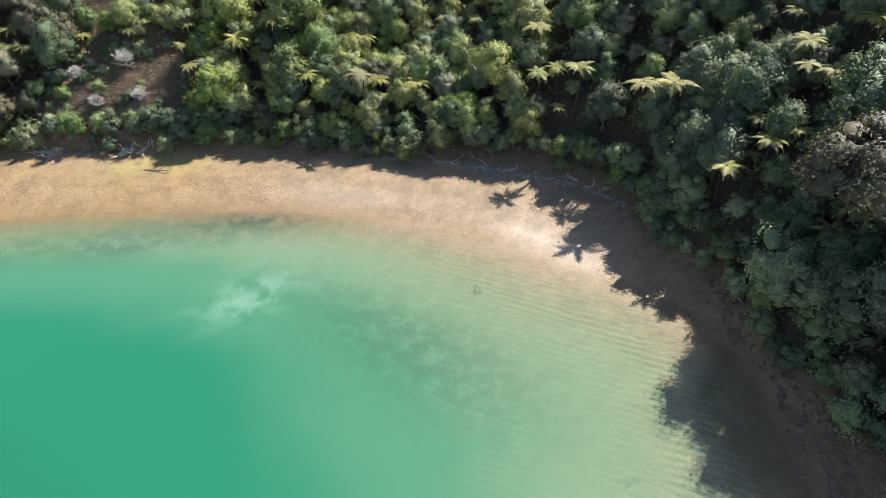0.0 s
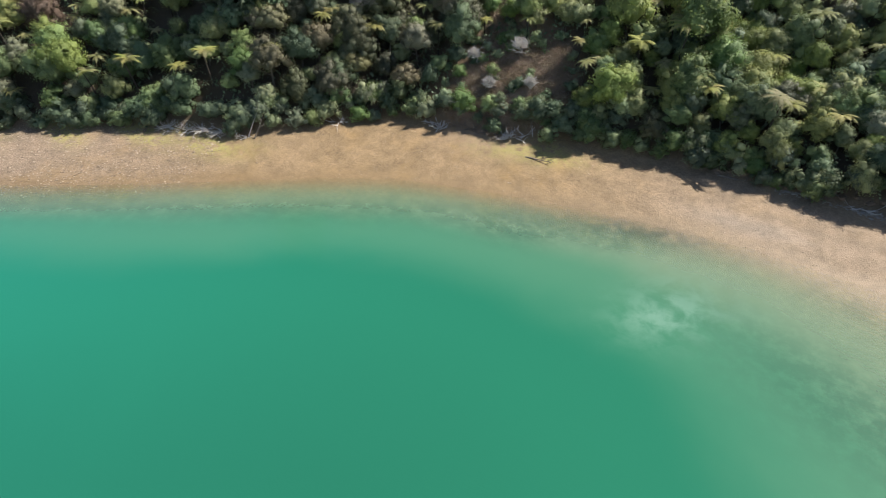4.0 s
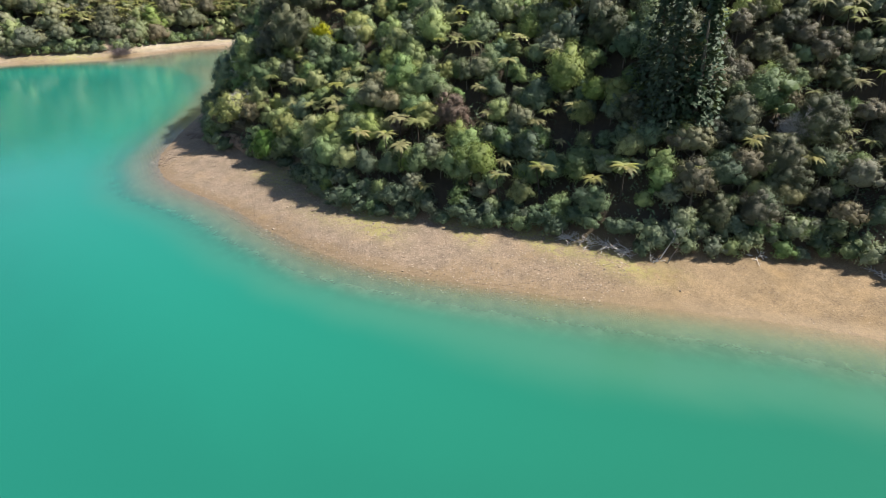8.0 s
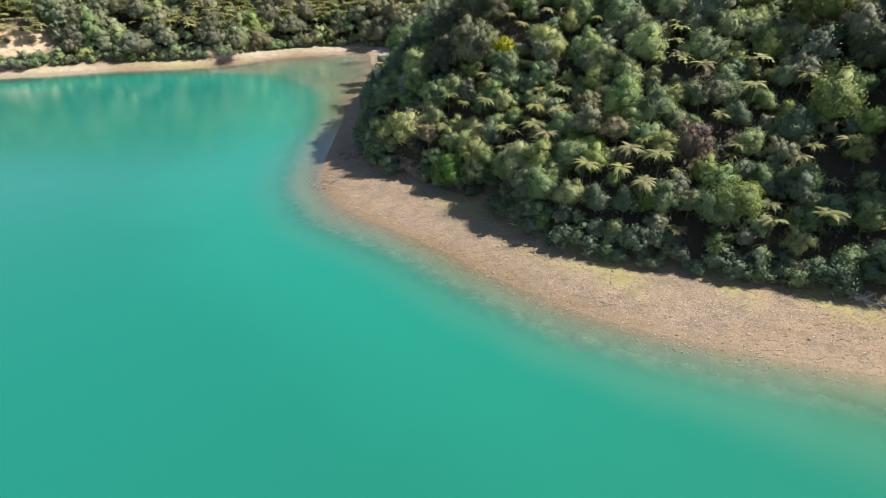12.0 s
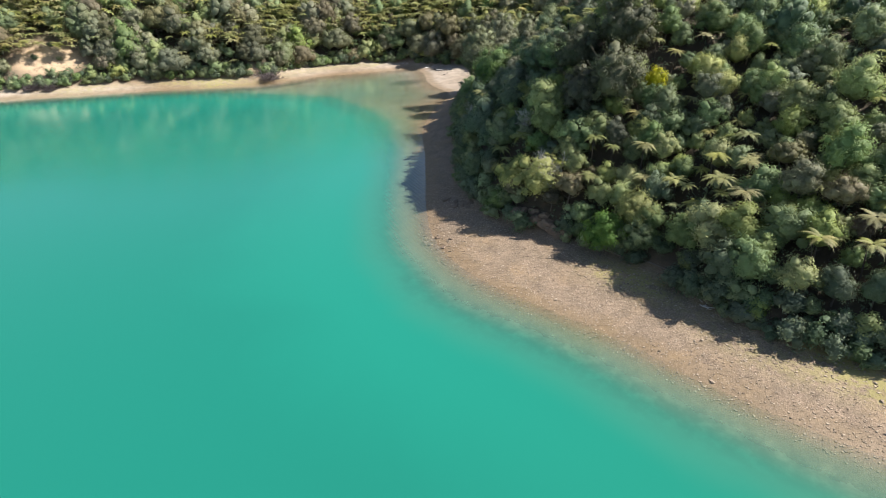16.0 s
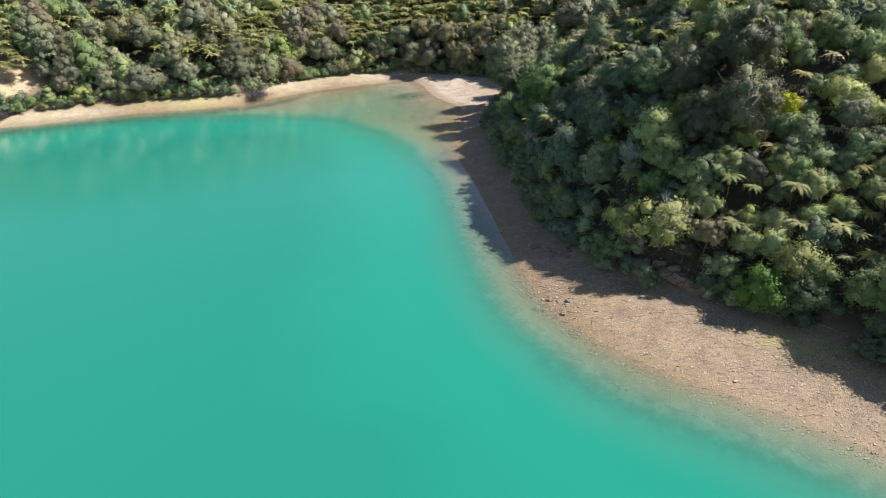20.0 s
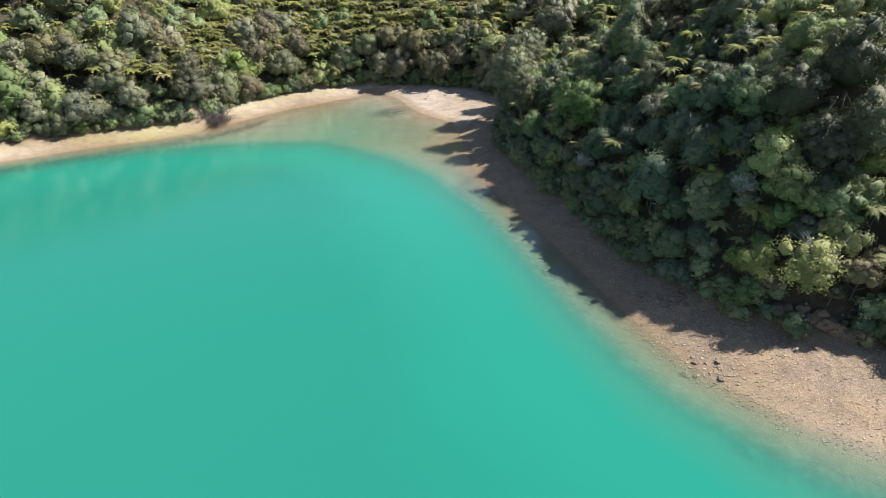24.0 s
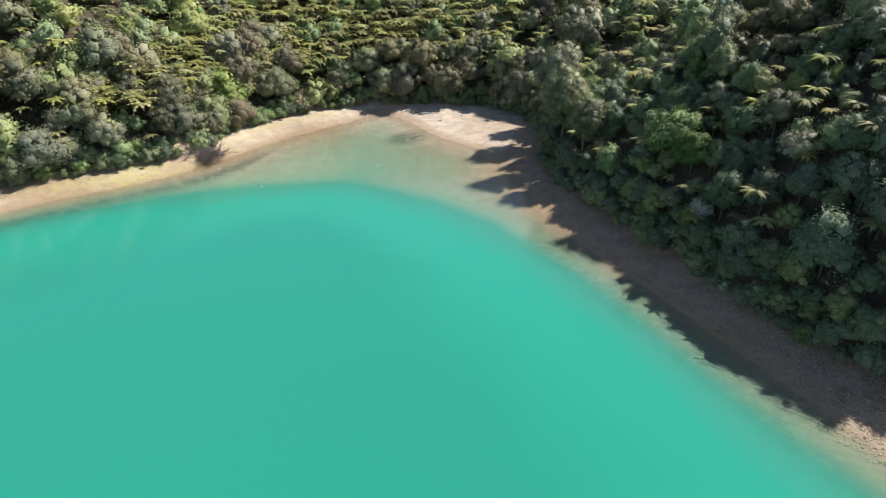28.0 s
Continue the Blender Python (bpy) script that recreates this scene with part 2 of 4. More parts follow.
    gloss = g.n("BsdfGlossy", {"Color": (1, 1, 1, 1), "Roughness": 0.03, "Normal": nrm})
    return g.done(g.n("MixShader", {0: fres, 1: body.outputs[0], 2: gloss.outputs[0]}).outputs[0])


def stone_material():
    g = Graph("beach_stone")
    own = g.n("NewGeometry").outputs["Random Per Island"]
    one = g.n("ObjectInfo").outputs["Random"]
    col = g.mix(g.math("FRACT", g.math("ADD", own, one)), (0.13, 0.092, 0.064), (0.40, 0.315, 0.232))
    col = g.mix(g.ramp(g.noise(3.0, 5.0, 0.7), 0.45, 0.85), col, (0.12, 0.085, 0.05))
    return g.done(g.n("BsdfPrincipled", {"Base Color": col, "Roughness": 0.85, "Normal": g.bump(g.noise(9.0, 5.0), 0.5, 0.05)}).outputs[0])


def rock_material():
    g = Graph("dark_shore_rock")
    col = g.mix(g.noise(1.6, 7.0, 0.7), (0.085, 0.060, 0.043), (0.28, 0.20, 0.14))
    return g.done(g.n("BsdfPrincipled", {"Base Color": col, "Roughness": 0.8, "Normal": g.bump(g.noise(4.0, 7.0, 0.7), 0.9, 0.2)}).outputs[0])


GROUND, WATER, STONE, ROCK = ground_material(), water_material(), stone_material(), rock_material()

# ---- plan: the water's edge and the foot of the bush, as seen from above ----
EDGE = [(140, -170), (70, -78), (40, -30), (27, -8), (21, 5), (19, 15), (19, 20), (19, 24), (18, 27), (16, 30), (13, 32), (9, 34), (5, 36.3), (1, 38), (-4, 39.3),
        (-9, 40.3), (-18, 41), (-28, 41), (-37, 40.3), (-43, 38.5), (-51, 35), (-59, 31.5), (-68, 27.8), (-77, 25), (-84, 24.5), (-91, 25), (-97, 26), (-104, 26),
        (-109, 26), (-114, 27), (-120, 30), (-126, 36), (-133, 44), (-141, 53), (-148, 60), (-153, 68), (-158, 77), (-162, 86.5), (-169, 88.6), (-175, 92.5), (-180, 98), (-185, 101.6),
        (-189.5, 101), (-191.8, 95), (-195, 87.2), (-198, 81.6), (-200.8, 70.5), (-203.8, 61), (-208.8, 53.5), (-215.6, 43.6), (-224, 29), (-229, 21), (-238, 6), (-252, -12), (-275, -30), (-330, -60), (-480, -150)]
FOOT = [(150, -160), (78, -70), (47, -24), (33, -3), (25, 8), (23, 16), (21, 21), (20, 26), (20.5, 29), (19, 32), (17, 35), (16.5, 38), (14.5, 42), (9, 45), (4, 46.5),
        (-4, 48), (-13, 50), (-21, 51), (-29, 49.5), (-36, 49.5), (-42, 49.5), (-48, 46), (-53, 41.5), (-58, 40), (-63, 39.5), (-68, 38), (-74, 35.5), (-79, 33.3),
        (-87, 31.8), (-91, 33), (-95, 34.5), (-97, 36), (-104, 37), (-109, 36.5), (-115, 36.3), (-118, 37.5), (-124, 41), (-127, 44.5), (-131, 49), (-136, 55), (-141, 61),
        (-149, 71), (-153.5, 80), (-155, 92), (-158, 103), (-167, 109.5), (-181, 107), (-194, 102), (-203, 90), (-206, 78), (-204, 67), (-209, 61), (-211, 58), (-215, 53.5),
        (-220, 48), (-226, 34), (-233, 22), (-242, 7), (-256, -11), (-279, -28), (-334, -56), (-484, -146)]
CLOSE = [(-1800, -900), (-1800, 1900), (1800, 1900), (1800, -900)]


def rounded(line):
    """Chaikin's corner cutting, once."""
    out = [line[0]]
    for (ax, ay), (bx, by) in zip(line, line[1:]):
        out += [(0.75 * ax + 0.25 * bx, 0.75 * ay + 0.25 * by), (0.25 * ax + 0.75 * bx, 0.25 * ay + 0.75 * by)]
    return out + [line[-1]]


def inland(px, py, line):
    """The distance from a shoreline, more than 0 on its land side."""
    pts = np.array(rounded(line))
    best = np.full(px.shape, 1e9)
    for (ax, ay), (bx, by) in zip(pts, pts[1:]):
        dx, dy = bx - ax, by - ay
        u = np.clip(((px - ax) * dx + (py - ay) * dy) / (dx * dx + dy * dy), 0, 1)
        best = np.minimum(best, (px - ax - u * dx) ** 2 + (py - ay - u * dy) ** 2)
    ring = np.vstack([pts, CLOSE])
    inside = np.zeros(px.shape, bool)
    for (ax, ay), (bx, by) in zip(ring, np.roll(ring, -1, 0)):
        cross = ((ay > py) != (by > py)) & (px < (bx - ax) * (py - ay) / ((by - ay) or 1e-9) + ax)
        inside ^= cross
    return np.where(inside, 1, -1) * np.sqrt(best)


def waves(px, py, scale, seed):
    """Smooth noise about 0, from a few sines."""
    r = np.random.RandomState(seed)
    out = np.zeros(np.shape(px))
    for k in range(7):
        a, f, ph = r.uniform(0, 6.28), r.uniform(0.6, 1.9) / scale, r.uniform(0, 6.28)
        out = out + np.sin((px * np.cos(a) + py * np.sin(a)) * f + ph)
    return out / 4


def blob(px, py, cx, cy, rx, ry, turn=0.0):
    c, s = np.cos(radians(turn)), np.sin(radians(turn))
    u, v = ((px - cx) * c + (py - cy) * s) / rx, (-(px - cx) * s + (py - cy) * c) / ry
    return np.exp(-(u * u + v * v))


def lay(px, py):
    """Everything the ground is at a place: height, distance from the edge and from the bush's foot."""
    d, f = inland(px, py, EDGE), inland(px, py, FOOT)
    up = np.maximum(f, 0)
    share = np.clip(d / np.maximum(d - np.minimum(f, 0), 0.05), 0, 1)
    steep = 0.67 + 0.24 * blob(px, py, -114, 48, 20, 16) + 0.37 * blob(px, py, -53, 64, 18, 14) + 0.3 * blob(px, py, -132, 68, 17, 34, -35) + 0.32 * blob(px, py, -126, 50, 11, 18, -35) + 0.26 * blob(px, py, 30, 44, 14, 24) - 0.28 * blob(px, py, -7, 55, 15, 11) + 0.05 * waves(px, py, 22, 3)
    top = 75 + 8 * waves(px, py, 90, 8)
    hill = 1.1 * (1 - np.exp(-up / 0.9)) + top * (1 - np.exp(-steep * up / top)) + np.minimum(up / 8, 1) * 0.8 * waves(px, py, 9, 4)
    beach = 1.3 * share ** 0.9 + 0.05 * waves(px, py, 2.2, 5) * np.clip(d / 2, 0, 1)
    off = np.maximum(-d, 0)
    shelf = np.clip((px - 0.25 * (py - 25) + 30) / 36, 0, 1)
    head = np.clip((py - 45 - 0.12 * (px + 175)) / 25, 0, 1) * (px < -140)
    calm = (1 - 0.72 * shelf ** 2 * (3 - 2 * shelf)) * (1 - 0.86 * head ** 2 * (3 - 2 * head))
    bed = -np.minimum(calm * ((0.27 + 0.12 * np.clip((-px - 45) / 30, 0, 1)) * off * (1 - 0.68 * np.exp(-off / 3.2)) + 0.012 * off ** 1.6), 14)
    return np.where(d > 0, beach + hill, bed), d, f


def height(px, py):
    return float(lay(np.array([px], float), np.array([py], float))[0][0])


def spaced(lo, hi, step, out_lo, out_hi):
    """Even steps in the middle, growing ones out to the horizon."""
    mid = list(np.arange(lo, hi + step / 2, step))
    grow, x, a = step, lo, []
    while x > out_lo:
        grow *= 1.22
        x -= grow
        a.append(x)
    grow, x, b = step, mid[-1], []
    while x < out_hi:
        grow *= 1.22
        x += grow
        b.append(x)
    return np.array(a[::-1] + mid + b)


def mesh_of(name, verts, faces, material, smooth=True, normals=None):
    """A mesh from arrays of places and of faces with one number of corners each, and soft normals where given."""
    me = bpy.data.meshes.new(name)
    verts, faces = np.asarray(verts, np.float32), np.asarray(faces, np.int32)
    me.vertices.add(len(verts))
    me.vertices.foreach_set("co", verts.ravel())
    me.loops.add(faces.size)
    me.loops.foreach_set("vertex_index", faces.ravel())
    me.polygons.add(len(faces))
    me.polygons.foreach_set("loop_start", np.arange(len(faces), dtype=np.int32) * faces.shape[1])
    me.update(calc_edges=True)
    me.polygons.foreach_set("use_smooth", np.full(len(faces), smooth))
    me.materials.append(material)
    if normals is not None:
        me.attributes.new("custom_normal", "FLOAT_VECTOR", "POINT").data.foreach_set("vector", np.asarray(normals, np.float32).ravel())
    return me


def sheet(name, xs, ys, z, material, layers):
    gx, gy = np.meshgrid(xs, ys)
    w, h = len(xs), len(ys)
    i = (np.arange(h - 1)[:, None] * w + np.arange(w - 1)).ravel()
    me = mesh_of(name, np.stack([gx.ravel(), gy.ravel(), z.ravel()], 1), np.stack([i, i + 1, i + w + 1, i + w], 1), material)
    for key, values in layers.items():
        me.attributes.new(key, "FLOAT", "POINT").data.foreach_set("value", np.asarray(values, np.float32).ravel())
    me.polygons.foreach_set("use_smooth", np.ones(len(me.polygons), bool))
    return new(name, me)


XS, YS = spaced(-250, 40, 0.85, -1700, 1700), spaced(-5, 125, 0.85, -1500, 1700)
GX, GY = np.meshgrid(XS, YS)
GZ, SHORE, BUSH = lay(GX, GY)
sand = np.clip(0.95 * blob(GX, GY, 3, 41, 13, 6, -20) + 1.3 * blob(GX, GY, -178, 99, 16, 10) + 0.85 * (GX < -160) + 1.5 * blob(GX, GY, -13.7, 30, 3.0, 2.2, 35) + 1.0 * blob(GX, GY, 4, 25, 18, 9), 0, 1)
algae = np.clip(0.75 * np.exp(-((BUSH + 2.2) / 1.7) ** 2) * np.clip(0.45 + 1.3 * waves(GX, GY, 6, 12), 0, 1) * ((GX < -24) & (GX > -118) | (GX < -195)), 0, 1) + 1.2 * blob(GX, GY, -25.5, 47.3, 3.2, 1.1) + 1.2 * blob(GX, GY, -99.5, 33.6, 3, 1.5) + 2.2 * blob(GX, GY, -81.9, 31.6, 4, 1.0, -18) + 2.2 * blob(GX, GY, -72, 35.2, 2.6, 1.0, -25) + 2.2 * blob(GX, GY, -64.2, 37.5, 3.0, 1.0, -15) + 2.0 * blob(GX, GY, -58.2, 38.6, 3.2, 1.1, -12) + 1.2 * blob(GX, GY, -208, 58.5, 2, 3.5)
band = np.exp(-((SHORE + 4.0 + 1.1 * waves(GX, GY, 7, 21)) / 2.0) ** 2) * ((GX < -14) & (GX > -152) | (GX < -196)) * np.clip(0.75 + 0.6 * waves(GX, GY, 14, 22), 0, 1)
weed = 0.8 * np.exp(-((SHORE + 4.4 + 0.35 * waves(GX, GY, 5, 23)) / 1.25) ** 2) * (GX < -196) * (GY < 84) + np.clip(1.6 * band + 0.9 * blob(GX, GY, -14.5, 39.4, 5, 1.1, -3) + 1.5 * blob(GX, GY, -2.5, 25.5, 9.5, 3.6, -33) + 0.7 * blob(GX, GY, -13, 30, 5, 3) + 1.8 * blob(GX, GY, -178.5, 89, 3.2, 2.4, 60), 0, 1)
clay = np.clip(1.7 * blob(GX, GY, -34.0, 62.0, 4.8, 3.4) + 1.8 * blob(GX, GY, -32.8, 53.0, 4.4, 4.8) + 1.0 * blob(GX, GY, -27, 55, 2.0, 3.2) + 2.0 * blob(GX, GY, -233, 33.5, 6.5, 4.2, 58) + 1.2 * blob(GX, GY, -206, 66.5, 1.8, 1.8) + 0.4 * blob(GX, GY, -70, 39.5, 2, 1.2), 0, 1)
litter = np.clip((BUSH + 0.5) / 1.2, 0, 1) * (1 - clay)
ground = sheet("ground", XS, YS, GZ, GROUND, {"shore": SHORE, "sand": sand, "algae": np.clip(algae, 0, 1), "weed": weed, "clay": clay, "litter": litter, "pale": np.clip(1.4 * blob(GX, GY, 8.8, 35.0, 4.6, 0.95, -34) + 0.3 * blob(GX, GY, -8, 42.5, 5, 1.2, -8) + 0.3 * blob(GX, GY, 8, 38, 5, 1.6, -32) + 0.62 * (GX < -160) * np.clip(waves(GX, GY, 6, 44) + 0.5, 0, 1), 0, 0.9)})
tagged(ground, "tan gravel beach below a steep bush-covered slope", "ground", kind="structure")
WX, WY = spaced(-250, 40, 1.3, -1700, 1700), spaced(-40, 125, 1.3, -1500, 1500)
VX, VY = np.meshgrid(WX, WY)
water = sheet("water", WX, WY, np.zeros(VX.shape), WATER, {"depth": np.maximum(-lay(VX, VY)[0], 0), "silt": blob(VX, VY, -13.9, 30.0, 3.0, 2.0, 35) + 0.35 * blob(VX, VY, -11.5, 33, 4, 3),
               "beds": 0.5 * np.exp(-((inland(VX, VY, EDGE) + 4.4 + 0.35 * waves(VX, VY, 5, 23)) / 1.3) ** 2) * (VX < -196) * (VY < 84) + np.clip(1.0 * blob(VX, VY, -2.5, 25.5, 10.5, 4.2, -33) + 0.8 * np.exp(-((inland(VX, VY, EDGE) + 4.3 + 1.0 * waves(VX, VY, 7, 21)) / 2.0) ** 2) * ((VX < -16) & (VX > -117) | (VX < -196)) + 0.6 * np.exp(-((inland(VX, VY, EDGE) + 4.0) / 1.6) ** 2) * (VX <= -117) * (VX > -152) + 1.0 * blob(VX, VY, -14.5, 39.2, 5, 1.0, -3) + 1.4 * blob(VX, VY, -178.5, 88.5, 3, 2.4, 60) + 0.8 * blob(VX, VY, -26, 35.5, 3, 1.5), 0, 1)})
tagged(water, "calm turquoise sea water, shallow and clear at the shore", "water", kind="structure")

# ---- plants ----


def unit(v):
    return v / np.linalg.norm(v, axis=1)[:, None]


def cards(at, out, long, wide, rng, curl=0.5):
    """Kite-shaped leaves at places, facing about outwards."""
    n = len(at)
    nrm = unit(out + rng.normal(0, curl, (n, 3)))
    side = unit(np.cross(nrm, rng.normal(0, 1, (n, 3))))
    ahead = np.cross(nrm, side)
    ln, wd = long * rng.uniform(0.7, 1.3, (n, 1)), wide * rng.uniform(0.7, 1.3, (n, 1))
    a, c = at - ahead * ln * 0.5, at + ahead * ln * 0.5
    b, d = at + side * wd * 0.5 + nrm * wd * 0.12, at - side * wd * 0.5 + nrm * wd * 0.12
    v = np.stack([a, b, c, d], 1).reshape(-1, 3)
    return v, np.arange(4 * n).reshape(-1, 4), nrm


def tufted(*args, **more):
    """Leaves alone, with no soft normals."""
    return cards(*args, **more)[:2]


def dome(n, rng, low=-0.25):
    z = rng.uniform(low, 1, n)
    a = rng.uniform(0, 2 * np.pi, n)
    r = np.sqrt(1 - z * z)
    return np.stack([r * np.cos(a), r * np.sin(a), z], 1)


LOBE_V = np.array([[x, y, z] for x in (-0.577, 0.577) for y in (-0.577, 0.577) for z in (-0.577, 0.577)] + [[-1, 0, 0], [1, 0, 0], [0, -1, 0], [0, 1, 0], [0, 0, -1], [0, 0, 1]], float)
LOBE_Q = np.array([[2, 12, 0, 8], [3, 11, 2, 8], [1, 13, 3, 8], [0, 10, 1, 8], [4, 12, 6, 9], [5, 10, 4, 9], [7, 13, 5, 9], [6, 11, 7, 9], [0, 12, 4, 10], [5, 13, 1, 10], [6, 12, 2, 11], [3, 13, 7, 11]])
BALL_V = np.array([[x, y, z] for x in (-1, 1) for y in (-1, 1) for z in (-1, 1)], float) * 0.62
BALL_Q = np.array([[0, 1, 3, 2], [4, 6, 7, 5], [0, 4, 5, 1], [2, 3, 7, 6], [0, 2, 6, 4], [1, 5, 7, 3]])


def crown(seed, wide, tall, base, clumps, leaves, size, lump=0.36, aspect=0.6, core=0.64, low=-0.35):
    """An uneven rounded crown: leafy lobes set over a dome round a dense heart; leaves take the lobe's roundness in their normals."""
    rng = np.random.RandomState(seed)
    k = np.arange(clumps) + 0.5
    z = np.clip(low + (1 - low) * k / clumps + rng.normal(0, 0.07, clumps), -0.6, 0.99)
    a = k * 2.39996 + rng.normal(0, 0.3, clumps)
    ways = np.stack([np.sqrt(1 - z * z) * np.cos(a), np.sqrt(1 - z * z) * np.sin(a), z], 1)
    squash = np.array([1 - 0.16 * rng.rand(), 1 - 0.16 * rng.rand(), 1])
    heads = ways * rng.uniform(0.5, 1.12, (clumps, 1)) * [0.78 * wide, 0.78 * wide, 0.8 * tall] * squash + [0, 0, base]
    big = lump * wide * rng.uniform(0.5, 1.25, clumps)
    which = np.repeat(np.arange(clumps), max(1, leaves // clumps))
    way = unit(unit(rng.normal(0, 1, (len(which), 3))) + 0.6 * ways[which])
    stray = 1 + 0.5 * rng.rand(len(which), 1) ** 4
    at = heads[which] + way * big[which][:, None] * [1, 1, 0.82] * rng.uniform(0.7, 1.06, (len(which), 1)) * stray
    soft = unit(0.62 * way + 0.5 * ways[which] + [0, 0, 0.12])
    v, q, nrm = cards(at, soft, size, size * aspect, rng, 0.55)
    pieces, normals = [(v, q)], [np.repeat(unit(0.46 * soft + 0.66 * nrm), 4, 0)]
    for h, r, w in zip(heads, big, ways):
        a = rng.uniform(0, 6.28)
        spin = np.array([[math.cos(a), math.sin(a), 0], [-math.sin(a), math.cos(a), 0.3], [0, 0, 0.85]])
        ball = LOBE_V @ spin
        pieces.append((ball * (r * core * rng.uniform(0.8, 1.12, (14, 1))) + h, LOBE_Q))
        normals.append(unit(0.62 * unit(ball) + 0.5 * w))
    pieces.append((LOBE_V * [0.55 * wide, 0.55 * wide, 0.55 * tall] + [0, 0, base], LOBE_Q))
    normals.append(unit(LOBE_V))
    return (*joined(pieces), np.vstack(normals))


def tube(points, radii, sides=6):
    """Rings of a bent, tapering limb, as quads."""
    v, q = [], []
    pts = [Vector(p) for p in points]
    for i, p in enumerate(pts):
        way = (pts[min(i + 1, len(pts) - 1)] - pts[max(i - 1, 0)]).normalized()
        side = way.orthogonal().normalized()
        up = way.cross(side)
        v += [tuple(p + radii[i] * (math.cos(k * 2 * math.pi / sides) * side + math.sin(k * 2 * math.pi / sides) * up)) for k in range(sides)]
    for i in range(len(pts) - 1):
        for k in range(sides):
            a, b = i * sides + k, i * sides + (k + 1) % sides
            q.append((a, b, b + sides, a + sides))
    return v, q


def joined(pieces):
    v, q, n = [], [], 0
    for pv, pq in pieces:
        pv, pq = np.asarray(pv, float), np.asarray(pq)
        v.append(pv)
        q.append(pq + n)
        n += len(pv)
    return np.vstack(v), np.vstack(q)


def trunk(seed, high, thick, limbs, reach):
    rng = random.Random(seed)
    lean = (rng.uniform(-0.3, 0.3), rng.uniform(-0.3, 0.3))
    spine = [(lean[0] * u * u * high * 0.4, lean[1] * u * u * high * 0.4, high * u - 0.3) for u in (0, 0.35, 0.7, 1)]
    out = [tube(spine, [thick * k for k in (1.25, 0.85, 0.6, 0.25)], 6)]
    for k in range(limbs):
        u = rng.uniform(0.4, 0.9)
        a = k * 6.28 / limbs + rng.uniform(-0.4, 0.4)
        s = Vector((lean[0] * u * u * high * 0.4, lean[1] * u * u * high * 0.4, high * u - 0.3))
        e = s + Vector((math.cos(a) * reach, math.sin(a) * reach, reach * rng.uniform(0.5, 1.0)))
        m = (s + e) / 2 + Vector((0, 0, -0.15 * reach))
        out.append(tube([s, m, e], [thick * 0.45, thick * 0.3, thick * 0.1], 5))
    return joined(out)


def fern_crown(seed, wide, high, fronds=17, pairs=15):
    """Arching fronds from one head, each a midrib's two rows of drooping leaflets."""
    rng = random.Random(seed)
    v, q = [], []
    for k in range(fronds):
        a = k * 6.283 / fronds + rng.uniform(-0.2, 0.2)
        ln = wide * rng.uniform(0.8, 1.1)
        rise, droop = rng.uniform(0.12, 0.6), rng.uniform(0.45, 0.75)
        out, across = Vector((math.cos(a), math.sin(a), 0)), Vector((-math.sin(a), math.cos(a), 0))

        def mid(u):
            return Vector((0, 0, high)) + out * (ln * u * (1 - 0.12 * u)) + Vector((0, 0, ln * (rise * u - droop * u * u)))

        first = len(v)
        v += [tuple(mid(0.06 + 0.94 * j / pairs)) for j in range(pairs + 1)]
        for j in range(pairs):
            u = 0.06 + 0.94 * (j + 0.5) / pairs
            w = 0.175 * wide * math.sin(min(1.0, 1.1 * u + 0.1) * math.pi) ** 0.6 * (1.12 - u * 0.5) + 0.03
            p, t = mid(u), (mid(min(u + 0.06, 1.0)) - mid(u - 0.06)).normalized()
            for s in (1, -1):
                tip = p + across * s * w + t * w * 0.45 + Vector((0, 0, -0.25 * w))
                v += [tuple((p * 0.45 + tip * 0.55) - t * ln * 0.22 / pairs), tuple(tip)]
                a_, b_ = first + j, first + j + 1
                q.append((a_, len(v) - 2, len(v) - 1, b_) if s > 0 else (b_, len(v) - 1, len(v) - 2, a_))
    return np.array(v), np.array(q)


def conifer_crown(seed, high, wide, tiers=15, size=0.34):
    rng = np.random.RandomState(seed)
    at, out = [], []
    for k in range(tiers):
        u = (k + 0.5) / tiers
        r = wide * (1 - u) ** 0.8 + 0.12
        for b in range(10):
            a = b * 0.63 + k * 1.7 + rng.uniform(-0.3, 0.3)
            rr = r * rng.uniform(0.75, 1.15)
            m = max(7, int(17 * (1 - u)))
            s = rng.uniform(0.15, 1, m)
            w = rng.normal(0, 0.12, m) * (1 - u * 0.5)
            at.append(np.stack([np.cos(a) * rr * s - np.sin(a) * w, np.sin(a) * rr * s + np.cos(a) * w, high * (0.12 + 0.88 * u) - 0.25 * rr * s + rng.normal(0, 0.08, m)], 1))
            out.append(np.tile([math.cos(a) * 0.4, math.sin(a) * 0.4, 0.8], (m, 1)))
    v, q, nrm = cards(np.vstack(at), np.vstack(out), size, size * 0.6, rng, 0.45)
    return v, q, np.repeat(unit(nrm + unit(np.vstack(out))), 4, 0)


# For each kind: its label, category, meshes near by, and lighter shapes for the joined rest.
KINDS = {}


def kind(name, label, category, leaf, wood, near, far, crown_name="crown"):
    shapes = [(mesh_of("trunk", *t, wood), mesh_of(crown_name, *c[:2], leaf, normals=c[2] if len(c) > 2 else None)) for t, c in near]
    KINDS[name] = (label, category, shapes, far, crown_name, leaf)


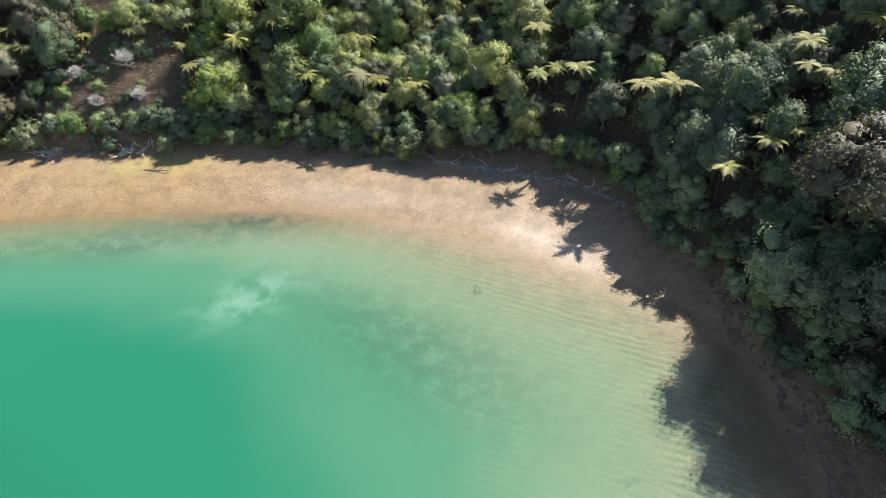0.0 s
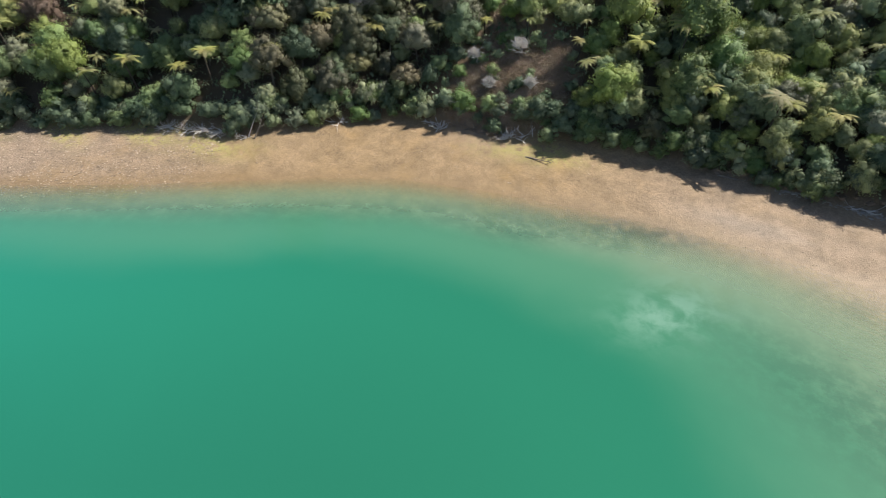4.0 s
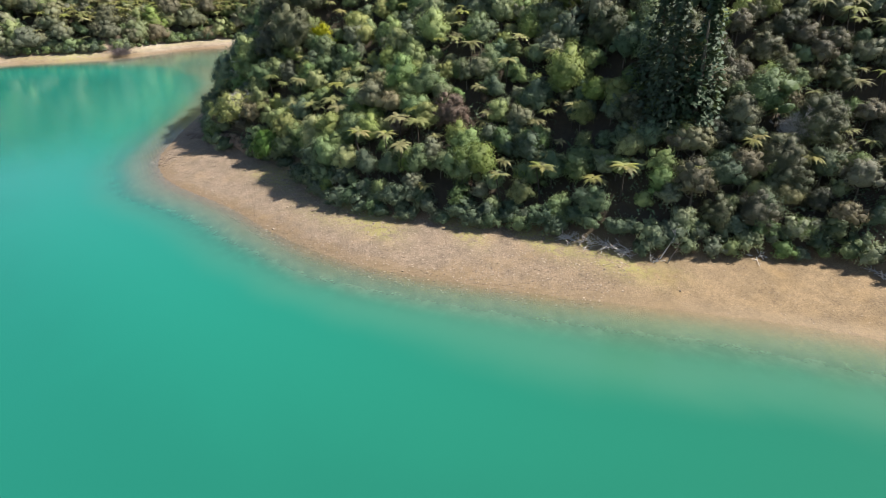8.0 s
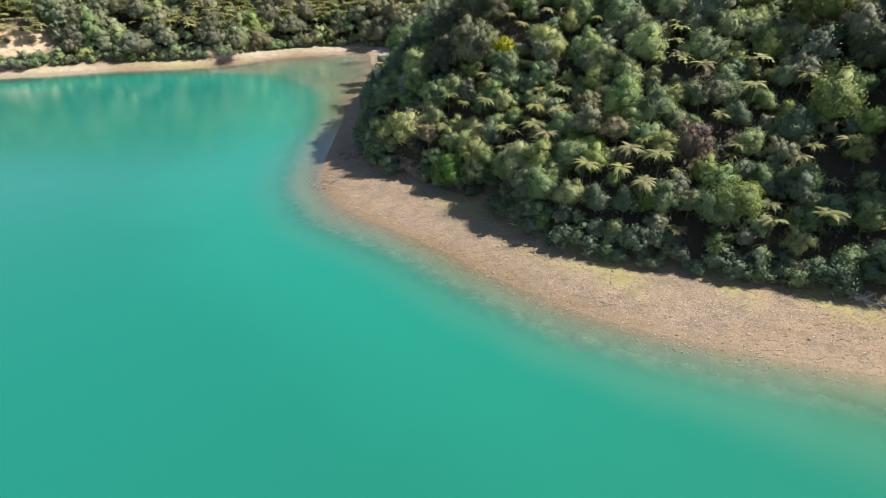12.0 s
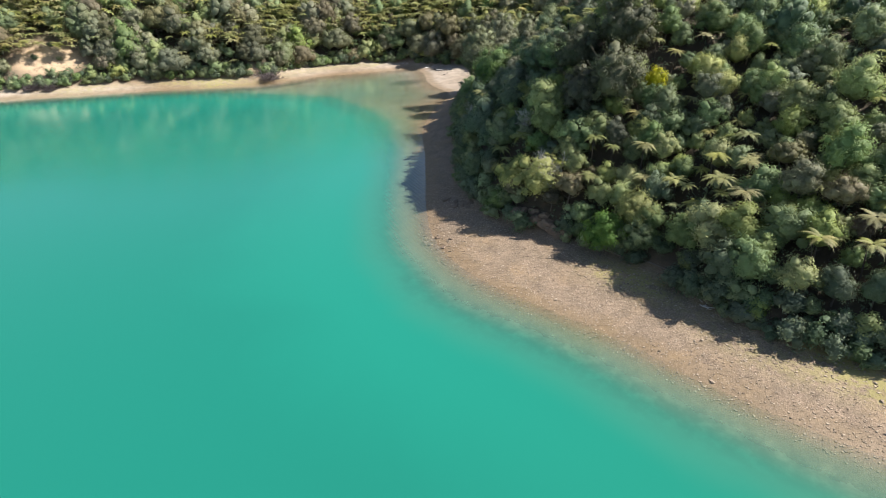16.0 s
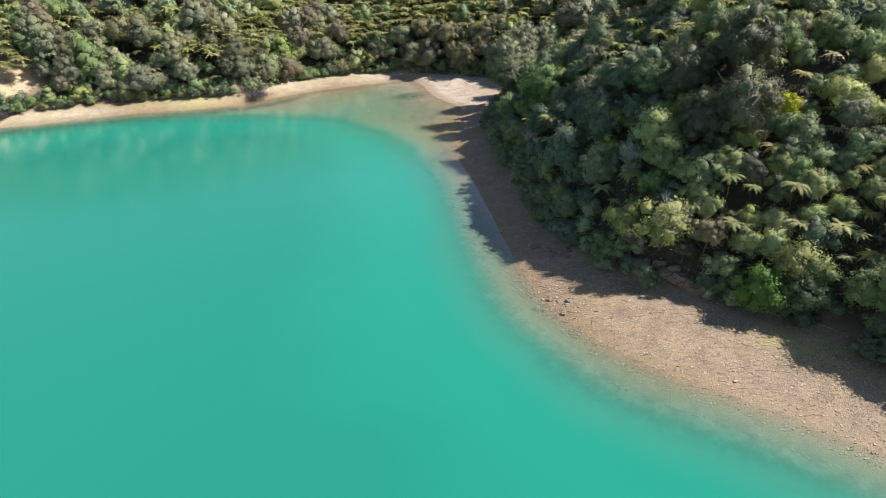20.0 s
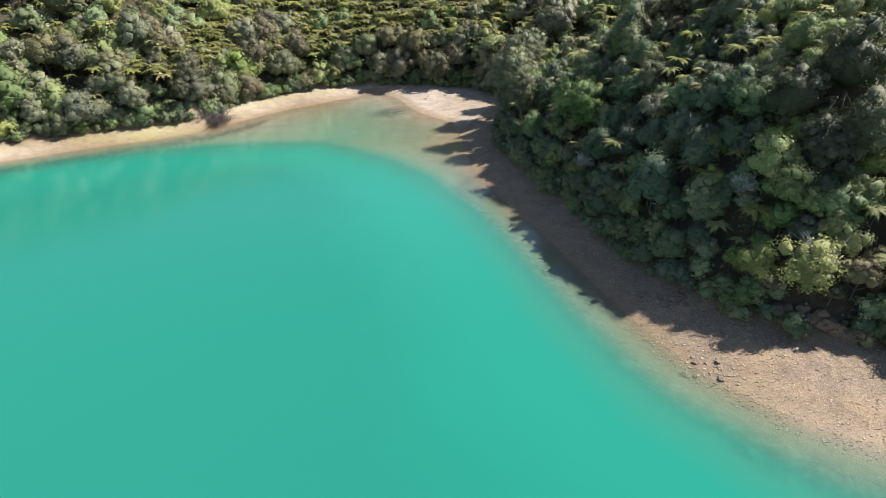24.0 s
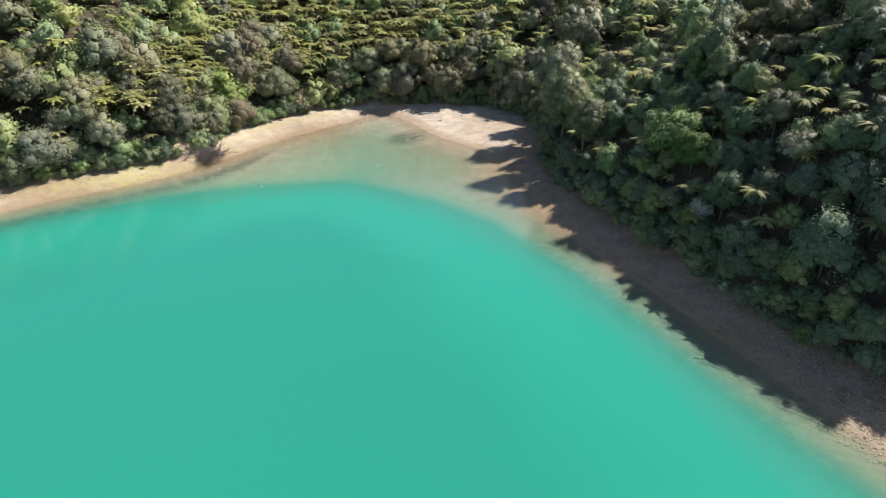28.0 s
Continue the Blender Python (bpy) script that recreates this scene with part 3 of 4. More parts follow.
def bushy(seeds, high, thick, wide, tall, base, clumps, leaves, size, lump=0.36, aspect=0.6, core=0.64, low=-0.35):
    """Near shapes, with trunk and limbs, and far ones of fewer, larger leaves."""
    near = [(trunk(k, high, thick, 5, wide * 0.6), crown(k, wide, tall, base, clumps, leaves, size, lump, aspect, core, low)) for k in seeds]
    far = [crown(k + 500, wide, tall, base, max(10, clumps * 2 // 3), max(280, leaves // 5), size * 1.65, lump * 1.12, aspect, core * 1.08, low) for k in seeds[:3]]
    return near, far


kind("broadleaf_tree", "young broadleaf tree with fresh light green foliage", "tree", LEAF_FRESH, BARK, *bushy((1, 2, 3, 4, 5), 2.6, 0.09, 1.65, 1.75, 2.1, 24, 2300, 0.145, 0.36))
kind("dark_broadleaf_tree", "dense broadleaf tree with deep green foliage", "tree", LEAF_DEEP, BARK, *bushy((11, 12, 13, 14), 2.8, 0.11, 1.8, 1.95, 2.1, 24, 2300, 0.15, 0.36))
kind("green_tree", "rounded broadleaf tree with mid-green foliage", "tree", LEAF_MID, BARK, *bushy((15, 16, 17, 18), 2.6, 0.10, 1.7, 1.9, 2.0, 20, 2300, 0.145, 0.40))
kind("olive_tree", "fine-leaved tree with a dull olive-green crown", "tree", LEAF_OLIVE, BARK, *bushy((25, 26, 27, 28), 2.8, 0.10, 1.65, 1.6, 2.3, 34, 2600, 0.12, 0.30))
kind("grey_green_tree", "small tree with grey-green leaves", "tree", LEAF_GREY, BARK, *bushy((21, 22, 23), 2.5, 0.08, 1.4, 1.6, 1.9, 22, 2100, 0.125, 0.34))
kind("brown_tree", "fine-leaved tree with a dull brown-green cloud-like crown", "tree", LEAF_BROWN, BARK, *bushy((31, 32, 33, 34), 3.0, 0.10, 1.75, 1.45, 2.4, 36, 2900, 0.105, 0.29))
kind("vivid_green_shrub", "rounded shrub with vivid glossy green leaves", "shrub", LEAF_VIVID, BARK, *bushy((41, 42), 2.0, 0.08, 1.5, 1.5, 1.5, 22, 2300, 0.125, 0.36))
kind("low_shrub", "low leafy shrub at the foot of the slope", "shrub", LEAF_DEEP, BARK, *bushy((71, 72, 73), 0.9, 0.05, 1.0, 0.95, 0.6, 12, 700, 0.14, 0.40))
kind("fresh_shrub", "small shrub with fresh green leaves at the foot of the slope", "shrub", LEAF_MID, BARK, *bushy((74, 75), 0.9, 0.05, 1.0, 1.0, 0.65, 12, 700, 0.14, 0.40))
kind("grey_shrub", "small grey-green shrub at the foot of the slope", "shrub", LEAF_GREY, BARK, *bushy((76, 77), 0.9, 0.05, 0.9, 0.9, 0.6, 12, 700, 0.12, 0.40))
kind("large_dark_tree", "large dark brown-green tree with a broad cloud-like crown", "tree", LEAF_UMBER, BARK, *bushy((36, 37, 38), 3.0, 0.10, 1.9, 1.9, 1.7, 64, 7000, 0.10, 0.24, 0.55, 0.6, -0.5))
kind("russet_shrub", "reddish brown rounded shrub among green trees", "shrub", LEAF_RUSSET, BARK, *bushy((39, 40), 3.0, 0.10, 1.8, 1.9, 1.5, 56, 6000, 0.10, 0.25, 0.55, 0.6, -0.5))
kind("tall_tree", "tall olive-green tree with a ragged crown on the shaded shore", "tree", LEAF_OLIVE, BARK, *bushy((96, 97, 98), 8.5, 0.24, 3.3, 4.6, 6.0, 84, 8000, 0.18, 0.25, 0.6, 0.6, -0.7))
kind("yellow_shrub", "shrub with bright yellow-green leaves", "shrub", LEAF_YELLOW, BARK, *bushy((81,), 2.4, 0.08, 1.3, 1.3, 2.0, 18, 1600, 0.13, 0.36))
kind("tree_fern", "tree fern with a dark slender trunk and arching fronds", "tree fern", FROND, FERN_TRUNK,
     [(trunk(k, h, 0.11, 0, 0), fern_crown(k, w, h - 0.3)) for k, h, w in ((51, 3.4, 1.9), (52, 4.1, 2.1), (53, 2.7, 1.7), (54, 4.5, 1.8))],
     [fern_crown(k, w, h, 10, 4) for k, h, w in ((55, 3.2, 2.0), (56, 3.9, 1.9))], "fronds")
kind("conifer_tree", "tall dark conifer with whorled drooping branches", "tree", NEEDLE, BARK,
     [(trunk(k, 6.5, 0.16, 0, 0), conifer_crown(k, 7.5, 1.6, 24, 0.30)) for k in (61, 62)], [conifer_crown(63, 7.5, 1.7, 10, 0.5)])
FERN_HEADS = [(3.1, 1.9), (3.8, 2.1), (2.4, 1.7), (4.2, 1.8)]
LONE_FRONDS = [mesh_of("frond", *fern_crown(k, 2.0, 0.0, 1, 22), FROND) for k in (91, 92, 93, 94)]
counts = {}


def plant(name, px, py, scale=1.0, turn=None, pick=None, z=None, label="", group="bush on the slope", fronds=False, sink=0.15):
    """A plant of a kind on the ground: an Empty at its foot, its trunk and its crown, or each of a fern's fronds."""
    own_label, category, shapes, far, crown_name, leaf = KINDS[name]
    k = counts[name] = counts.get(name, 0) + 1
    rnd = random.Random(k * 7919 + len(name))
    pick = rnd.randrange(len(shapes)) if pick is None else pick
    root = new(name)
    root.empty_display_size = 0.3
    root.matrix_basis = pose(px, py, (height(px, py) if z is None else z) - sink, 0, 0, rnd.uniform(0, 360) if turn is None else turn) @ Matrix.Diagonal((scale, scale, scale * rnd.uniform(0.92, 1.12), 1))
    stem = new("trunk", shapes[pick][0])
    stem.parent = root
    if fronds:
        high, wide = FERN_HEADS[pick]
        for j in range(14):
            ob = new("frond", LONE_FRONDS[rnd.randrange(4)])
            ob.parent = root
            ob.matrix_basis = pose(0, 0, high, 0, 0, j * 25.7 + rnd.uniform(-9, 9)) @ pose(0, 0, 0, 0, rnd.uniform(-14, 10), 0) @ Matrix.Scale(wide / 2.0 * rnd.uniform(0.85, 1.1), 4)
    else:
        ob = new(crown_name, shapes[pick][1])
        ob.parent = root
    return tagged(root, label or own_label, category, group)


# Plants that stand out, at their places, and places that stay clear.
KEEP = []
CLEAR = [(-36.9, 49.1, 1.5), (-30.0, 49.4, 1.5), (-33.4, 49.5, 1.6), (-28, 49.8, 1.2), (-62.2, 39.3, 1.1), (-60.4, 39.6, 1.1), (-58.6, 39.9, 1.1), (-57.0, 40.2, 1.1), (-46.8, 46.2, 1.2), (-54.2, 40.4, 0.9), (-97.4, 35.9, 1.2), (-99, 36.3, 1.2), (-101.4, 36.6, 1.0), (-113.5, 36.9, 1.0), (-111.5, 36.9, 1.2), (-109.5, 36.9, 1.2), (-190.4, 102.2, 1.5), (-204.8, 66.4, 1.6), (-77.6, 34.0, 0.8)]
CLEAR += [(x, 47.3 - 0.14 * x - 0.015 * x * x, 0.9) for x in np.arange(-1, 15, 1.0)]


def lone(name, px, py, scale, **more):
    KEEP.append((px, py, (1.0 if name in ("large_dark_tree", "tall_tree", "russet_shrub") else 0.75) * scale + 0.5))
    return plant(name, px, py, scale, **more)


for x, y, k in ((-109.6, 47.4, 2.0), (-112.6, 46.0, 1.55), (-111.2, 52.0, 2.0), (-115.2, 49.6, 1.7), (-107.4, 44.4, 1.1)):
    lone("large_dark_tree", x, y, k, group="large dark trees on the headland")
for x, y, k in ((-106.2, 50.0, 1.1), (-105.0, 50.4, 0.7)):
    lone("yellow_shrub", x, y, k)
for x, y, k in ((20.0, 36.5, 1.15), (18.8, 39.4, 1.2), (17.4, 42.8, 1.2), (14.0, 45.8, 1.15), (22.5, 39.5, 1.3), (20.0, 43.6, 1.3)):
    lone("dark_broadleaf_tree", x, y, k, label="tall dark broadleaf tree shading the end of the beach")
for x, y, k in ((-108.9, 38.5, 1.0), (-114.9, 37.6, 0.85), (-86.2, 41.2, 1.1), (-91.5, 45.0, 1.0)):
    lone("brown_tree", x, y, k, label="small brownish fine-leaved tree among green shrubs")
for x, y, k, name in ((-111.6, 39.2, 0.9, "brown_tree"), (-107.4, 40.4, 0.9, "brown_tree"), (-109.7, 40.9, 0.95, "broadleaf_tree"), (-105.8, 39.4, 1.0, "broadleaf_tree"), (-104.0, 41.4, 1.0, "broadleaf_tree"), (-112.9, 41.2, 0.9, "dark_broadleaf_tree"), (-106.6, 37.6, 0.9, "grey_green_tree"), (-110.4, 37.9, 0.8, "brown_tree")):
    lone(name, x, y, k, sink=0.6)
lone("russet_shrub", -79.4, 43.2, 1.3)
lone("russet_shrub", -84.6, 40.4, 0.75)
lone("vivid_green_shrub", -103.6, 36.7, 1.7, label="vivid green rounded shrub above the gravel beach", sink=0.7)
lone("vivid_green_shrub", -137.4, 65.8, 2.3, label="large rounded vivid green tree on the shaded slope")
lone("vivid_green_shrub", -135.2, 63.0, 1.8, label="large rounded vivid green tree on the shaded slope")
lone("grey_green_tree", 20.3, 26.4, 1.7, label="pale green leafy tree leaning over the rocky cove")
lone("grey_green_tree", 21.6, 24.2, 1.1)
lone("brown_tree", 24.0, 28.4, 2.35, label="tall brownish tree with an open feathery crown")
lone("brown_tree", 25.2, 24.6, 2.3, label="tall brownish tree with an open feathery crown")
lone("dark_broadleaf_tree", 23.4, 21.2, 1.7)
lone("dark_broadleaf_tree", 25.6, 17.4, 1.8)
lone("grey_green_tree", -90.6, 34.6, 1.5, label="grey-green tree bulging over the beach", sink=1.0)
lone("dark_broadleaf_tree", -92.6, 35.2, 1.2, sink=0.9)
lone("conifer_tree", -58.6, 50.0, 1.75)
lone("conifer_tree", -56.0, 51.4, 1.95)
lone("conifer_tree", -60.8, 52.6, 1.7)
for x, y, k in ((-194.4, 103.6, 0.95), (-190.0, 106.2, 0.9), (-197.6, 101.6, 0.8), (-171.5, 113.0, 0.9)):
    lone("conifer_tree", x, y, k)
for x, y, k in ((-153.4, 100.5, 0.95), (-153.6, 91.4, 1.22), (-151.0, 80.0, 1.12), (-147.6, 74.6, 0.85), (-150.2, 86.0, 0.8)):
    lone("tall_tree", x, y, k)
for x, y, k in ((-209.5, 69.5, 2.1), (-207.8, 66.0, 1.4), (-211.6, 73.0, 1.7), (-209.2, 75.6, 1.5), (-213.5, 66.5, 1.6)):
    lone("large_dark_tree", x, y, k, label="tall dark olive tree with a rounded crown", group="dark trees on the far shore")
for x, y, k in ((-76.9, 35.3, 0.62), (-70.2, 38.8, 0.85), (-66.6, 40.7, 1.0), (-59.4, 43.4, 1.05), (-135.0, 55.2, 0.9), (-130.6, 53.2, 1.1), (-15.9, 57.2, 1.25), (-12.8, 53.2, 0.9), (-86.6, 36.0, 0.95), (-83.4, 36.8, 0.9)):
    lone("tree_fern", x, y, k, fronds=True, pick=1, label="bright tree fern with spreading yellow-green fronds")
for x, y, k in ((11.6, 47.2, 1.15), (17.6, 41.8, 1.35), (16.2, 44.6, 1.15)):
    lone("tree_fern", x, y, k, fronds=True, pick=3, label="tall slender tree fern standing over the end of the beach")
lone("low_shrub", -77.6, 34.0, 0.95, label="grey-brown twiggy shrub at the top of the beach")
lone("large_dark_tree", -48.3, 47.4, 1.15, label="dark spreading tree overhanging the beach", sink=0.6)
lone("large_dark_tree", -51.0, 45.6, 1.0, label="dark spreading tree overhanging the beach", sink=0.6)
lone("large_dark_tree", -16.6, 51.2, 0.95, label="rounded olive-brown shrub above the beach", sink=0.5)
lone("broadleaf_tree", -21.4, 52.4, 1.3)
for x, y, k, name in ((-31.6, 51.4, 0.9, "grey_shrub"), (-35.8, 52.2, 0.7, "grey_shrub"), (-30.2, 53.0, 0.9, "low_shrub"), (-33.2, 55.6, 0.8, "grey_shrub"), (-36.6, 56.6, 1.0, "low_shrub"), (-29.4, 51.2, 1.0, "fresh_shrub"), (-34.6, 50.4, 0.6, "fresh_shrub"), (-32.2, 57.6, 1.0, "grey_shrub"), (-27.4, 52.4, 0.8, "low_shrub"), (-36.0, 59.4, 1.1, "low_shrub"), (-26.6, 50.6, 0.6, "fresh_shrub"), (-31.8, 49.9, 0.5, "low_shrub"), (-234.2, 31.6, 0.9, "low_shrub"), (-231.6, 35.4, 0.7, "grey_shrub"), (-235.6, 35.8, 0.8, "low_shrub")):
    plant(name, x, y, k)

rnd = random.Random(404)
for k in range(52):
    x, y = rnd.uniform(-39, -24.5), rnd.uniform(49.8, 59.5)
    if abs(x + 30.0) > 1.2 or y > 51:
        plant(("grey_shrub", "low_shrub", "grey_shrub", "fresh_shrub")[rnd.randrange(4)], x, y, rnd.uniform(0.45, 1.0), group="scrub on the bare slope")

# Plants over all slopes that are seen: jittered places, a mix that changes along the shore.
rng = np.random.RandomState(5)
cells = [(cx, cy) for cx in np.arange(-262, 46, 1.8) for cy in np.arange(-4, 150, 1.8)]
px = np.array([c[0] for c in cells]) + rng.uniform(-0.85, 0.85, len(cells))
py = np.array([c[1] for c in cells]) + rng.uniform(-0.85, 0.85, len(cells))
pz, pd, pf = lay(px, py)
bare = 1.15 * blob(px, py, -32.6, 52.5, 4.0, 4.0) + 1.0 * blob(px, py, -27.4, 54.8, 1.8, 3.0) + 0.62 * blob(px, py, -34.0, 62.0, 4.2, 2.8) + 0.9 * blob(px, py, -28.2, 51.6, 2.6, 2.2) + 2.0 * blob(px, py, -232.5, 33.0, 6.2, 4.4, 58)
grove, brownish, fresh = waves(px, py, 7, 31), waves(px, py, 10, 32), waves(px, py, 13, 33)
wanted = {}
for x, y, z, f, cl, gv, br, fr in zip(px, py, pz, pf, bare, grove, brownish, fresh):
    far = x < -165 or y > 96
    if f < 0.2 or z > 27 or cl > 0.34 or (far and rng.rand() < 0.22) or any((x - a) ** 2 + (y - b) ** 2 < r * r for a, b, r in KEEP):
        continue
    if far and f > 6 and rng.rand() < 0.25 and waves(x, y, 9, 51) > 0.05:
        continue
    r = rng.rand()
    size = math.exp(rng.normal(0, 0.27)) * (1.4 if far else 0.82)
    sunny = math.exp(-((x + 12) / 16) ** 2 - ((y - 55) / 9) ** 2) + 0.9 * math.exp(-((x + 93) / 14) ** 2 - ((y - 40) / 6) ** 2)
    dusky = math.exp(-((x + 53) / 19) ** 2 - ((y - 61) / 14) ** 2)
    shade = x > 10 or (-165 < x < -118) or dusky > 0.5
    if far:
        if f < 1.5 and r < 0.3:
            name = "low_shrub"
        elif r < 0.36 + (0.22 if f > 8 else 0.0) + 0.15 * gv:
            name, size = "tree_fern", size * 0.62
        elif r < 0.58 + 0.22 * br:
            name, size = "brown_tree", size * 1.35
        elif r < 0.90:
            name, size = "broadleaf_tree", size * 0.9
        else:
            name = "grey_green_tree"
    elif dusky > 0.4 and r < 0.15:
        name, size = "large_dark_tree", size * 1.1
    elif f < 1.5 and r < 0.5:
        name, size = "low_shrub", size * 1.15
    elif f > 2.2 and r < 0.27 + 0.22 * gv + (0.12 if x > 2 else 0):
        name, size = "tree_fern", min(size, 1.1) * 0.88
    elif br - sunny + 0.15 * dusky > 0.55 and r < 0.8:
        name, size = "brown_tree", size * 1.05
    elif r < 0.58 + 0.2 * fr - (0.42 if shade else 0) - (0.3 if dusky > 0.4 else 0) + 0.5 * sunny:
        name = "broadleaf_tree"
    elif r < (0.94 if shade else 0.86):
        name = "dark_broadleaf_tree"
    else:
        name = "grey_green_tree"
    swap = rng.rand() * (0.6 if far else 1.0)
    if name == "dark_broadleaf_tree" and swap < 0.42:
        name = "green_tree" if swap < 0.26 else "olive_tree"
    elif name == "broadleaf_tree" and swap < 0.45:
        name = "green_tree" if swap < 0.36 else "olive_tree"
    elif name == "brown_tree" and swap < 0.3:
        name = "olive_tree"
    if -150 < x < -118 and f < 5 and name in ("broadleaf_tree", "dark_broadleaf_tree", "green_tree"):
        size *= 1.3
    wanted.setdefault(name, []).append((f + (60 if far else 0) + (12 if x > 32 else 0) - (9 if 10 < x < 32 and y < 48 else 0), x, y, z - (0.45 if far and name != "tree_fern" else 0.0) * size - (1.05 * size * max(0.0, 1 - f / 3.5) if "tree" in name and name != "tree_fern" else 0.0), min(max(size, 0.6), 2.4)))
stand = np.array([(x, y) for spots in wanted.values() for _, x, y, _, _ in spots] + [(x, y) for x, y, _ in KEEP])
gx, gy = rng.uniform(-150, 34, 15000), rng.uniform(15, 85, 15000)
gz, gd, gf = lay(gx, gy)
lit = np.exp(-((gx + 12) / 16) ** 2 - ((gy - 55) / 9) ** 2) + np.exp(-((gx + 100) / 16) ** 2 - ((gy - 42) / 7) ** 2) + np.exp(-((gx - 23) / 8) ** 2 - ((gy - 32) / 12) ** 2) + np.exp(-((gx + 49) / 15) ** 2 - ((gy - 57) / 12) ** 2) + np.exp(-((gx + 129) / 12) ** 2 - ((gy - 56) / 16) ** 2)
for x, y, z, f, sunlit in zip(gx, gy, gz, gf, lit):
    if f > 1.0 and sunlit > 0.3 and not (-39 < x < -24 and y < 66) and np.min((stand[:, 0] - x) ** 2 + (stand[:, 1] - y) ** 2) > (1.0 if x > -24 else 1.25) ** 2:
        stand = np.vstack([stand, [x, y]])
        wanted.setdefault(("broadleaf_tree", "tree_fern", "broadleaf_tree", "grey_green_tree", "dark_broadleaf_tree")[rng.randint(5) if x < 12 else 4 - 3 * (rng.rand() < 0.3)], []).append((f - (9 if x > 10 else 0), x, y, z, rng.uniform(0.7, 1.0) if x < -24 else rng.uniform(0.8, 1.1)))
fx, fy = rng.uniform(-250, -165, 7500), rng.uniform(10, 145, 7500)
fz, fd, ff = lay(fx, fy)
for x, y, z, f in zip(fx, fy, fz, ff):
    if f > 4 and z < 27 and waves(x, y, 9, 51) > -0.2:
        wanted["tree_fern"].append((f + 60, x, y, z + rng.uniform(0.3, 1.3), rng.uniform(0.75, 1.25)))
ex, ey = rng.uniform(-240, 40, 130000), rng.uniform(-4, 118, 130000)
ez, ed, ef = lay(ex, ey)
taken = []
for x, y, z, f in zip(ex, ey, ez, ef):
    if -0.5 < f < 1.3 and all((x - a) ** 2 + (y - b) ** 2 > r * r for a, b, r in CLEAR) and all((x - a) ** 2 + (y - b) ** 2 > 0.9 for a, b in taken):
        taken.append((x, y))
        wanted.setdefault(("fresh_shrub" if -24 < x < 12 or x < -165 else "low_shrub", "low_shrub", "fresh_shrub", "grey_shrub")[rng.randint(4)], []).append((f + (60 if x < -165 else 0), x, y, z, rng.uniform(0.85, 1.65)))
for name, spots in wanted.items():
    spots.sort()
    for n, (order, x, y, z, size) in enumerate(spots[:300]):
        plant(name, x, y, size, z=z, fronds=name == "tree_fern" and n < 40, sink=0.15)
    # The rest of the kind, joined.
    label, category, shapes, far_shapes, crown_name, leaf = KINDS[name]
    vs, qs, ns, own, base = [], [], [], [], 0
    for order, x, y, z, size in spots[300:]:
        v, q, *soft = far_shapes[rng.randint(len(far_shapes))]
        a = rng.uniform(0, 6.28)
        turn = np.array([[math.cos(a), math.sin(a), 0], [-math.sin(a), math.cos(a), 0], [0, 0, 1]])
        vs.append((v @ turn) * size + [x, y, z - 0.2])
        ns += [n_ @ turn for n_ in soft]
        qs.append(q + base)
        own.append(np.full(len(v), rng.rand()))
        base += len(v)
    if vs:
        me = mesh_of(name + "_stand", np.vstack(vs), np.vstack(qs), leaf, normals=np.vstack(ns) if ns else None)
        me.attributes.new("own", "FLOAT", "POINT").data.foreach_set("value", np.concatenate(own).astype(np.float32))
        tagged(new(name + "_stand", me), "dense hillside stand: " + label.replace("young ", ""), category, kind="stuff")
# Undergrowth between the trees.
ux, uy = rng.uniform(-255, 42, 60000), rng.uniform(-4, 150, 60000)
uz, ud, uf = lay(ux, uy)
bare = 1.15 * blob(ux, uy, -32.6, 52.5, 4.0, 4.0) + 1.0 * blob(ux, uy, -27.4, 54.8, 1.8, 3.0) + 0.62 * blob(ux, uy, -34.0, 62.0, 4.2, 2.8) + 0.9 * blob(ux, uy, -28.2, 51.6, 2.6, 2.2) + 2.0 * blob(ux, uy, -232.5, 33.0, 6.2, 4.4, 58)
ok = (uf > 0.3) & (uz < 24) & (bare < 0.55)
ux, uy, uz = ux[ok][:6000], uy[ok][:6000], uz[ok][:6000]
tufts = [tufted(dome(26, np.random.RandomState(k), 0.0) * [0.8, 0.8, 0.7] + [0, 0, 0.25], dome(26, np.random.RandomState(k + 9), 0.3), 0.24, 0.15, np.random.RandomState(k)) for k in (401, 402, 403)]
vs, qs, own, base = [], [], [], 0
for x, y, z in zip(ux, uy, uz):
    v, q = tufts[rng.randint(3)]
    a = rng.uniform(0, 6.28)
    turn = np.array([[math.cos(a), math.sin(a), 0], [-math.sin(a), math.cos(a), 0], [0, 0, 1]])
    vs.append((v @ turn) * rng.uniform(0.7, 1.5) + [x, y, z])
    qs.append(q + base)
    own.append(np.full(len(v), rng.rand()))
    base += len(v)
me = mesh_of("undergrowth", np.vstack(vs), np.vstack(qs), LEAF_DEEP)
me.attributes.new("own", "FLOAT", "POINT").data.foreach_set("value", np.concatenate(own).astype(np.float32))
tagged(new("undergrowth", me), "dark green undergrowth between the trees", "undergrowth", kind="stuff")
